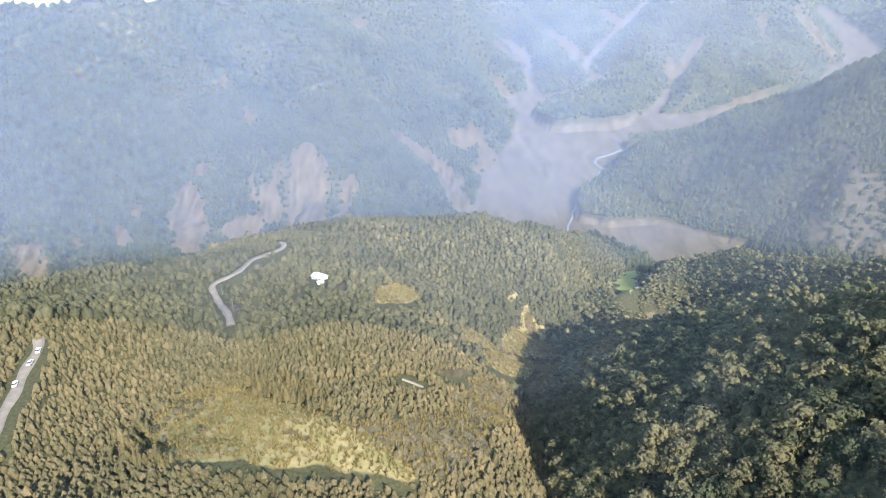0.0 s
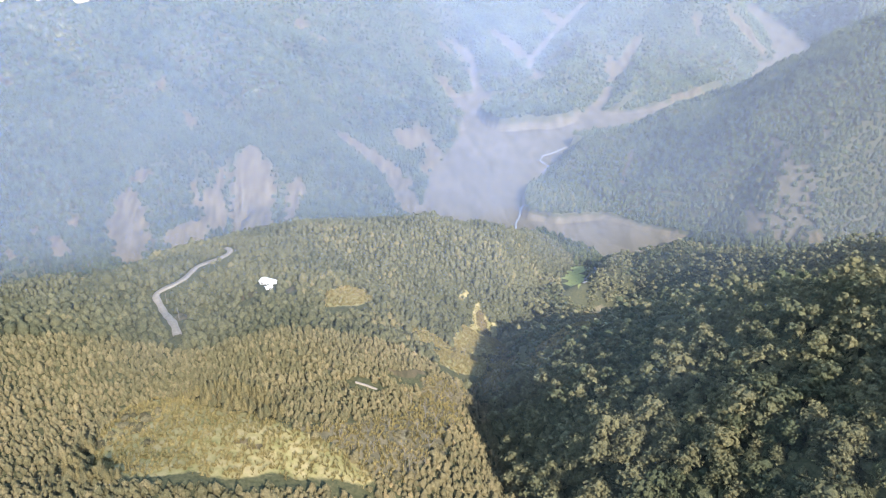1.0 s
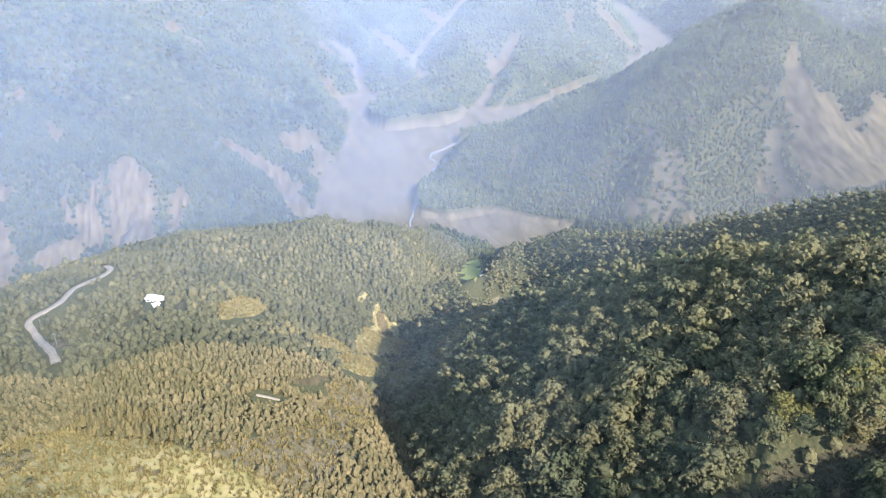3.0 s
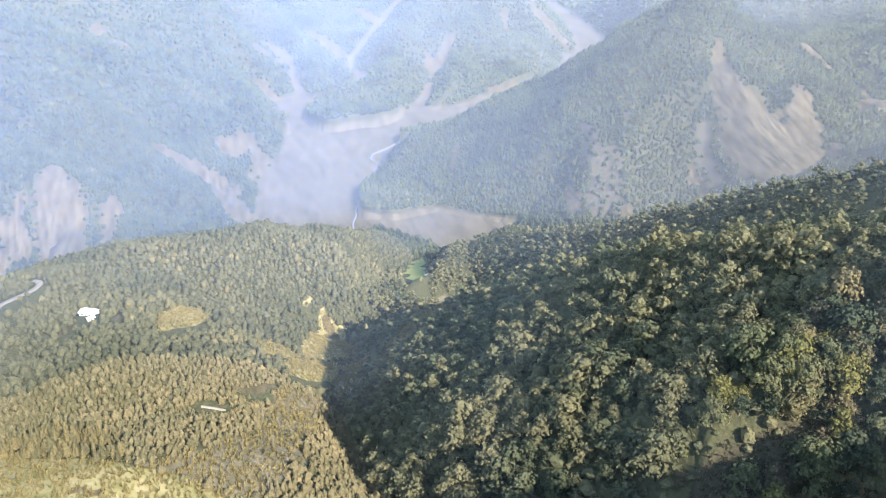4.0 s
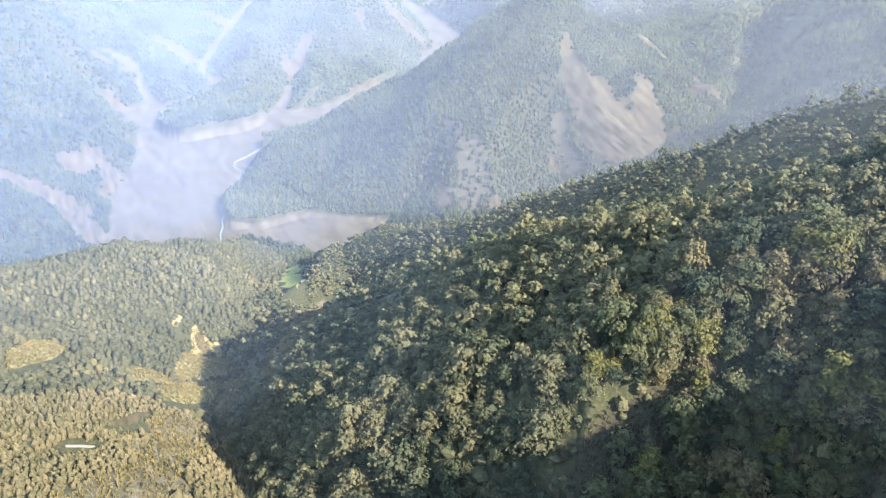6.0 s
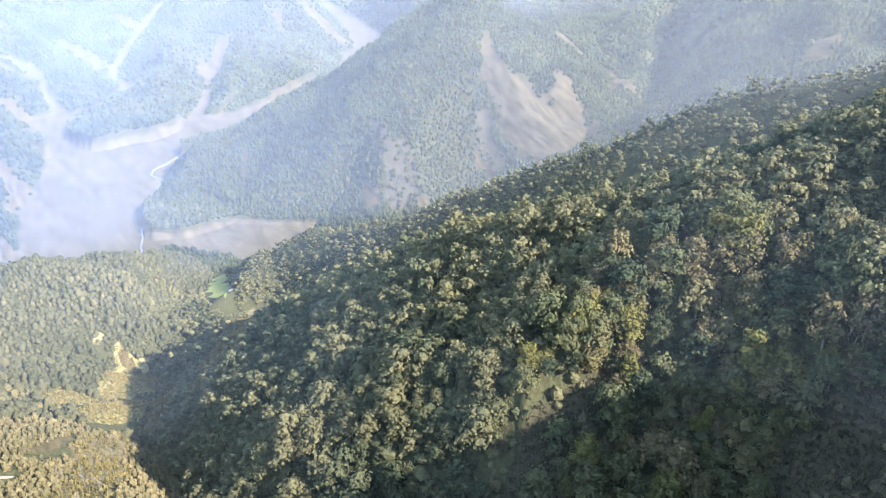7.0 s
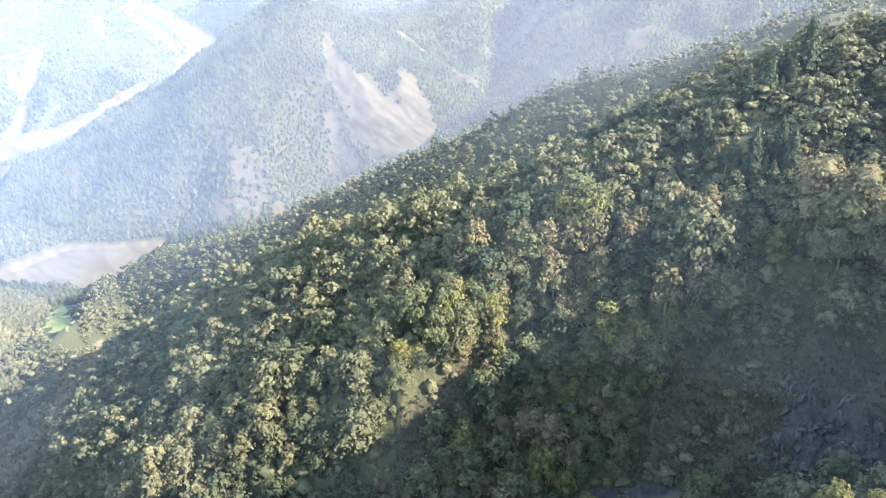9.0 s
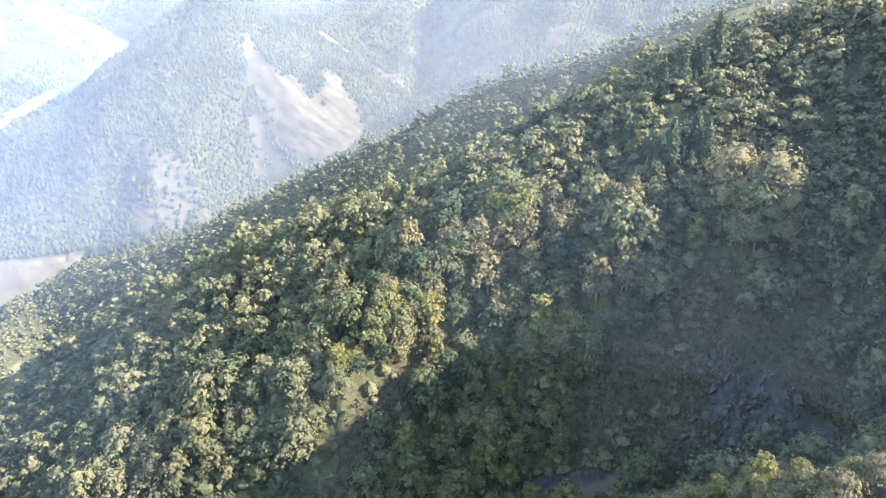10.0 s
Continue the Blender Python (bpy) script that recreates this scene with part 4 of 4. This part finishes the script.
# ---- dry grass, stones, bare trees ----
def tufts(rng, x, y, z, height):
    """Grass tufts: five bent blades each."""
    n, blades = len(x), 5
    v, t = np.zeros((n, blades, 4, 3)), []
    tall = height * rng.uniform(0.6, 1.3, n)
    for k in range(blades):
        a = rng.uniform(0, 6.3, n)
        out, half = tall * rng.uniform(0.15, 0.5, n), tall * 0.13
        base = np.stack([x + 0.2 * np.cos(a), y + 0.2 * np.sin(a), z - 0.1], -1)
        side = np.stack([-np.sin(a), np.cos(a), 0 * a], -1) * half[:, None]
        away = np.stack([np.cos(a), np.sin(a), 0 * a], -1) * out[:, None]
        v[:, k, 0], v[:, k, 1] = base - side, base + side
        v[:, k, 2] = base + away * 0.5 + side * 0.8 + np.stack([0 * a, 0 * a, tall * 0.75], -1)
        v[:, k, 3] = base + away * 1.3 + np.stack([0 * a, 0 * a, tall * 0.9], -1)
    one = np.array([(4 * k, 4 * k + 1, 4 * k + 2) for k in range(blades)] + [(4 * k, 4 * k + 2, 4 * k + 3) for k in range(blades)])
    tris = (one[None] + (np.arange(n) * 4 * blades)[:, None, None]).reshape(-1, 3)
    tint = np.clip(0.45 + 0.35 * rough(x, y, 14, 83, 2) + rng.uniform(-0.25, 0.25, n), 0, 1)
    return v.reshape(-1, 3), tris, np.repeat(tint, 4 * blades)


sparse = np.flatnonzero(grassy & ~clumpy & ~rank)
tx = np.repeat(gx[sparse], 3) + rng.uniform(-1.7, 1.7, 3 * len(sparse))
ty = np.repeat(gy[sparse], 3) + rng.uniform(-1.7, 1.7, 3 * len(sparse))
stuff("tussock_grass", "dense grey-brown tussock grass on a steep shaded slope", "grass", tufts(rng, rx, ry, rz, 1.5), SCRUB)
nx_, ny_ = rng.uniform(70, 98, 2600), rng.uniform(-24, 30, 2600)
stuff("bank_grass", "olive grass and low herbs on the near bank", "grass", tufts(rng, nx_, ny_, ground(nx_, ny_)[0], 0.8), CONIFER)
stuff("grass", "tall dry yellow grass on open slopes", "grass", tufts(rng, tx, ty, ground(tx, ty)[0], 1.5), DRY_GRASS)


def boulder(rng, size):
    v = SMALL_V * size * rng.uniform(0.65, 1.3, (len(SMALL_V), 1)) * [1.2, 1.0, 0.75]
    return v, SMALL_F


sx, sy = rng.uniform(120, 200, 1600), rng.uniform(-10, 125, 1600)
line_d, _ = near_line(sx, sy, [p[:3] for p in VALLEYS["gully"][0]])
wet = line_d < 8 * rng.uniform(0.3, 1.2, 1600)
stuff("stones", "grey stones and boulders along a stony stream bed", "stones",
      planted(rng, [boulder(rng, 0.8) for _ in range(4)], sx[wet], sy[wet], ground(sx[wet], sy[wet])[0] + 0.5, 0.8), STONE)


def rock_outcrop(x, y):
    """A steep broken rock face of many blocks."""
    top = tagged(new("rock_outcrop"), "dark grey broken rock face above a stream bed", "rock")
    kinds = [mesh_of("rock", SMALL_V * rng.uniform(0.55, 1.3, (len(SMALL_V), 1)) * [0.9, 0.9, 1.3], SMALL_F, STONE) for _ in range(5)]
    for n in range(60):
        dx, dy = rng.uniform(-9, 9), rng.uniform(-8, 8)
        z = ground(np.array([x + dx]), np.array([y + dy]))[0][0]
        ob = new("rock", kinds[n % 5])
        ob.parent = top
        ob.matrix_basis = pose(x + dx, y + dy, z - 0.3, rng.uniform(-40, 40), rng.uniform(-40, 40), rng.uniform(0, 360)) @ Matrix.Diagonal((*rng.uniform(0.7, 2.2, 3), 1))


rock_outcrop(185.0, 12.0)
rock_outcrop(183.0, 24.0)

BARE = []
for k in range(4):
    top = tagged(new("bare_tree"), "leafless pale grey tree standing on the slope", "tree", "bare trees")
    limbs = branching(rng, (0, 0, -0.8), (0.1 * k - 0.1, 0.1, 1), 5.5, 0.17, 3)
    v, t = limbs[0]
    new("trunk", mesh_of("trunk", v, t, GREY_WOOD)).parent = top
    v, t = joined(limbs[1:])
    new("branches", mesh_of("branches", v, t, GREY_WOOD)).parent = top
    BARE.append((top, 400))
bare_x, bare_y = np.array(BARE_PLACES, float).T
plant_things(rng, BARE, bare_x, bare_y, ground(bare_x, bare_y)[0], 0.85)


# ---- house, cars and poles ----
def box_mesh(bm, size, at, bevel=0.0):
    made = bmesh.ops.create_cube(bm, size=1.0, matrix=Matrix.Translation(at) @ Matrix.Diagonal((*size, 1)))
    if bevel:
        edges = list({e for v in made["verts"] for e in v.link_edges})
        bmesh.ops.bevel(bm, geom=edges, offset=bevel, segments=2, affect="EDGES")


def part(name, bm, material, parent, label=""):
    me = bpy.data.meshes.new(name)
    bm.to_mesh(me)
    bm.free()
    me.materials.append(material)
    ob = new(name, me)
    ob.parent = parent
    return tagged(ob, label) if label else ob


def house(name, label, x, y, turn, long, deep, wall_h, rise, roof_mat):
    """A low house with a gable roof, windows and a door."""
    z = float(ground(np.array([x]), np.array([y]))[0][0])
    top = tagged(new(name), label, "house")
    top.matrix_basis = pose(x, y, z, 0, 0, turn)
    bm = bmesh.new()
    box_mesh(bm, (long, deep, wall_h + 2), (0, 0, wall_h / 2 - 1))
    part("wall", bm, PALE_WALL, top)
    bm = bmesh.new()
    hl, hd = long / 2 + 0.5, deep / 2 + 0.6
    ring = []
    for px in (-hl, hl):
        ring.append([bm.verts.new((px, py, pz)) for py, pz in ((-hd, wall_h - 0.1), (0, wall_h + rise), (hd, wall_h - 0.1), (hd, wall_h - 0.3), (0, wall_h + rise - 0.25), (-hd, wall_h - 0.3))])
    for k in range(6):
        bm.faces.new((ring[0][k], ring[0][(k + 1) % 6], ring[1][(k + 1) % 6], ring[1][k]))
    for r in ring:
        bm.faces.new((r[0], r[1], r[4], r[5]))
        bm.faces.new((r[1], r[2], r[3], r[4]))
    bmesh.ops.recalc_face_normals(bm, faces=bm.faces)
    part("roof", bm, roof_mat, top)
    for k in range(3):
        bm = bmesh.new()
        at = (-long / 2 + (k + 0.7) * long / 3.4, -deep / 2 - 0.03, 1.5)
        if k == 1:
            box_mesh(bm, (1.0, 0.08, 2.1), (at[0], at[1], 1.05), 0.02)
            part("door", bm, GREY_WOOD, top)
        else:
            box_mesh(bm, (1.5, 0.08, 1.1), at, 0.02)
            part("window", bm, DARK_GLASS, top)
    return top


house("house", "white-roofed low house among conifers", HOUSE[0], HOUSE[1], -32, 10.0, 6.5, 2.6, 1.2, WHITE_PAINT)
house("shed", "small white-roofed shed below the house", HOUSE[0] + 3.5, HOUSE[1] - 17, 25, 4.0, 3.0, 2.0, 0.6, WHITE_PAINT)


def car(x, y, z, turn, paint, label):
    top = tagged(new("car"), label, "car", "cars on the road")
    top.matrix_basis = pose(x, y, z, 0, 0, turn)
    bm = bmesh.new()
    box_mesh(bm, (1.7, 4.2, 0.65), (0, 0, 0.62), 0.14)
    part("body", bm, paint, top)
    bm = bmesh.new()
    box_mesh(bm, (1.5, 2.2, 0.6), (0, -0.2, 1.2), 0.16)
    cabin = part("cabin", bm, DARK_GLASS, top)
    bm = bmesh.new()
    box_mesh(bm, (1.4, 1.7, 0.06), (0, -0.2, 1.52), 0.02)
    part("roof", bm, paint, cabin)
    for sx_ in (-0.78, 0.78):
        for sy_ in (-1.3, 1.3):
            bm = bmesh.new()
            bmesh.ops.create_cone(bm, cap_ends=True, segments=14, radius1=0.33, radius2=0.33, depth=0.22, matrix=Matrix.Translation((sx_, sy_, 0.33)) @ Matrix.Rotation(radians(90), 4, "Y"))
            part("wheel", bm, RUBBER, top)
    return top


for k, (at, off, paint, label) in enumerate(((0.53, -1.0, WHITE_PAINT, "white car parked on the mountain road"), (0.74, 0.9, SILVER_PAINT, "silver car parked on the mountain road"), (0.9, 1.0, WHITE_PAINT, "white car parked on the mountain road"))):
    prof = ROAD_LINES[0]
    n = int(at * (len(prof) - 2))
    way = prof[n + 1] - prof[n]
    side = np.array([way[1], -way[0], 0]) / np.hypot(way[0], way[1])
    p = prof[n] + off * side
    car(p[0], p[1], p[2] + 0.6, math.degrees(math.atan2(-way[0], way[1])), paint, label)

for k in (10, 26, 42, 58, 70):
    prof = ROAD_LINES[1]
    n = min(k, len(prof) - 2)
    way = prof[n + 1] - prof[n]
    p = prof[n] + np.array([way[1], -way[0], 0]) / np.hypot(way[0], way[1]) * 4.2
    z = ground(p[:1], p[1:2])[0][0]
    top = tagged(new("utility_pole"), "grey concrete utility pole beside the road", "pole", "poles along the road")
    top.matrix_basis = pose(p[0], p[1], z - 0.5)
    v, t = tube((0, 0, 0), (0, 0, 8.5), 0.16, 0.1, 8)
    new("pole", mesh_of("pole", v, t, GREY_WOOD)).parent = top
    v, t = tube((-0.8, 0, 7.9), (0.8, 0, 7.9), 0.06, 0.06, 6)
    new("crossarm", mesh_of("crossarm", v, t, GREY_WOOD)).parent = top


# ---- the river's thread of water ----
for line, half in zip(STREAMS, (1.7, 1.3)):
    pts = np.array(line, float)
    s = np.r_[0, np.cumsum(np.hypot(*np.diff(pts, axis=0).T))]
    u = np.arange(0, s[-1], 4.0)
    cx = np.interp(u, s, pts[:, 0]) + 3 * np.sin(u / 23) + 1.5 * np.sin(u / 9)
    cy = np.interp(u, s, pts[:, 1]) + 2 * np.sin(u / 17)
    prof = np.stack([cx, cy, ground(cx, cy)[0] + 0.5], 1)
    v, q = road_mesh(prof, half)
    tagged(new("water", mesh_of("water", v, q, WATER, True)), "narrow pale stream winding over the gravel", "water", kind="structure")


# ---- haze: half-clear sheets added to stand in for the air's haze ----
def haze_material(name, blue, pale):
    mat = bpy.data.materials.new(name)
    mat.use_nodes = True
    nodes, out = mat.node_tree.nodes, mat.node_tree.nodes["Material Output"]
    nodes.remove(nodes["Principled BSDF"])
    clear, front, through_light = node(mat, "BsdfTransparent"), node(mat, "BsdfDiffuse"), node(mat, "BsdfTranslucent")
    tone = mixed(mat, attribute(mat, "pale"), blue, pale)  # whiter towards the sun: that glow is put into the colour
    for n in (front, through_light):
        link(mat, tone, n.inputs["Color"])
    even = node(mat, "CombineXYZ")  # no side, as in mist: lit as if it faced the sun
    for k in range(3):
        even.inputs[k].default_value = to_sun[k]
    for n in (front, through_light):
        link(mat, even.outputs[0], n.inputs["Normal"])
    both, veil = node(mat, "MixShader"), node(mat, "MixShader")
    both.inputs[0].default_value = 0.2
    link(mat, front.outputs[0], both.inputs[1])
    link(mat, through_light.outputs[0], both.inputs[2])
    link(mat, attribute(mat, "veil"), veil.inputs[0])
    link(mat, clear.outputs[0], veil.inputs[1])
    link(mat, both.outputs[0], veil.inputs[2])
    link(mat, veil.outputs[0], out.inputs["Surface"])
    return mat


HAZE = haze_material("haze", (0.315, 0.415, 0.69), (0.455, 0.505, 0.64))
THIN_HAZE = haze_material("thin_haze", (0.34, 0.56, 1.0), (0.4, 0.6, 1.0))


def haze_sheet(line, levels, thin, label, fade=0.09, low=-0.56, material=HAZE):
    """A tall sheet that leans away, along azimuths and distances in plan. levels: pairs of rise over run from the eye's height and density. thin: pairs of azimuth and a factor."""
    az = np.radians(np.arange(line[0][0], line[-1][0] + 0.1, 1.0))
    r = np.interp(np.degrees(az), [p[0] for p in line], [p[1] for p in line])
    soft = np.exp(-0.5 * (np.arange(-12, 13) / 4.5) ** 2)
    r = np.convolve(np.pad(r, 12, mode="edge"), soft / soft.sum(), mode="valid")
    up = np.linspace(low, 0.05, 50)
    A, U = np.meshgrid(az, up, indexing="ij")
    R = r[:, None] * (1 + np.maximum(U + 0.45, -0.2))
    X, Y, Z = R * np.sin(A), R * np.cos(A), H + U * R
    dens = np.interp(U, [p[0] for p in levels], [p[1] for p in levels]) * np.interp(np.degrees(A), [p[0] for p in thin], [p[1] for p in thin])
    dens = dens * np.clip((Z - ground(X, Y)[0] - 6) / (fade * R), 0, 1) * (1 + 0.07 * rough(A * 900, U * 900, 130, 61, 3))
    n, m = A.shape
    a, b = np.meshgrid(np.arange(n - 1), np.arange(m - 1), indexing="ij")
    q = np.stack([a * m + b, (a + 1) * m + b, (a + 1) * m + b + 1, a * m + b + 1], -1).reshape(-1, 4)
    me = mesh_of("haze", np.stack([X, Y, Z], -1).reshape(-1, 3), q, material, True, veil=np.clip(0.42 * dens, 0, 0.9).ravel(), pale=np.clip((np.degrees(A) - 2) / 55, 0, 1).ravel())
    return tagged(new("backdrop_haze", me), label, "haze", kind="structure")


HILL_LEVELS = [(-0.8, 0.02), (-0.6, 0.07), (-0.45, 0.12), (-0.3, 0.15), (0.0, 0.17)]
HILL_LINE = [(-60, 340), (0, 340), (15, 330), (25, 300), (40, 260), (60, 230), (110, 220)]
HILL_THIN = [(-60, 1.0), (10, 1.0), (24, 0.0), (110, 0.0)]
NEAR_LEVELS = [(-0.6, 0.0), (-0.52, 0.02), (-0.44, 0.11), (-0.36, 0.14), (-0.24, 0.15), (-0.12, 0.165), (0.0, 0.17)]
NEAR_THIN = [(-60, 0.72), (-20, 0.72), (5, 0.75), (18, 1.1), (30, 1.5), (45, 1.55), (60, 1.7), (110, 1.7)]
MID_THIN = [(-60, 0.72), (-20, 0.72), (5, 0.68), (18, 0.85), (30, 0.95), (45, 1.05), (60, 1.15), (110, 1.15)]
NEAR_LINE = [(-60, 860), (-20, 860), (-4, 820), (12, 780), (20, 710), (28, 620), (38, 530), (50, 450), (62, 400), (75, 385), (110, 385)]
MID_LINE = [(-60, 930), (-20, 930), (-2, 880), (12, 850), (20, 880), (28, 850), (38, 820), (50, 800), (62, 790), (75, 780), (110, 780)]
FAR_LINE = [(-60, 2000), (-10, 1900), (3, 1640), (14, 1620), (22, 1650), (30, 1700), (50, 1800), (110, 1800)]
FAR_LEVELS = [(-0.6, 0.0), (-0.36, 0.02), (-0.28, 0.07), (-0.2, 0.13), (-0.1, 0.18), (0.0, 0.2)]
FAR_THIN = [(-60, 0.9), (-20, 0.9), (0, 0.9), (12, 1.0), (110, 1.0)]
HAZE_LABEL = "pale blue morning haze hanging in the valley"
NEAREST_LEVELS = [(-1.15, 0.003), (-0.85, 0.009), (-0.6, 0.019), (-0.4, 0.03), (-0.2, 0.038), (0.0, 0.04)]
NEAREST_THIN = [(-60, 0.1), (0, 0.2), (12, 0.5), (25, 1.2), (40, 1.2), (52, 0.75), (66, 0.8), (110, 1.2)]
# near sheet added to lift and blue the spur's shadows like airlight
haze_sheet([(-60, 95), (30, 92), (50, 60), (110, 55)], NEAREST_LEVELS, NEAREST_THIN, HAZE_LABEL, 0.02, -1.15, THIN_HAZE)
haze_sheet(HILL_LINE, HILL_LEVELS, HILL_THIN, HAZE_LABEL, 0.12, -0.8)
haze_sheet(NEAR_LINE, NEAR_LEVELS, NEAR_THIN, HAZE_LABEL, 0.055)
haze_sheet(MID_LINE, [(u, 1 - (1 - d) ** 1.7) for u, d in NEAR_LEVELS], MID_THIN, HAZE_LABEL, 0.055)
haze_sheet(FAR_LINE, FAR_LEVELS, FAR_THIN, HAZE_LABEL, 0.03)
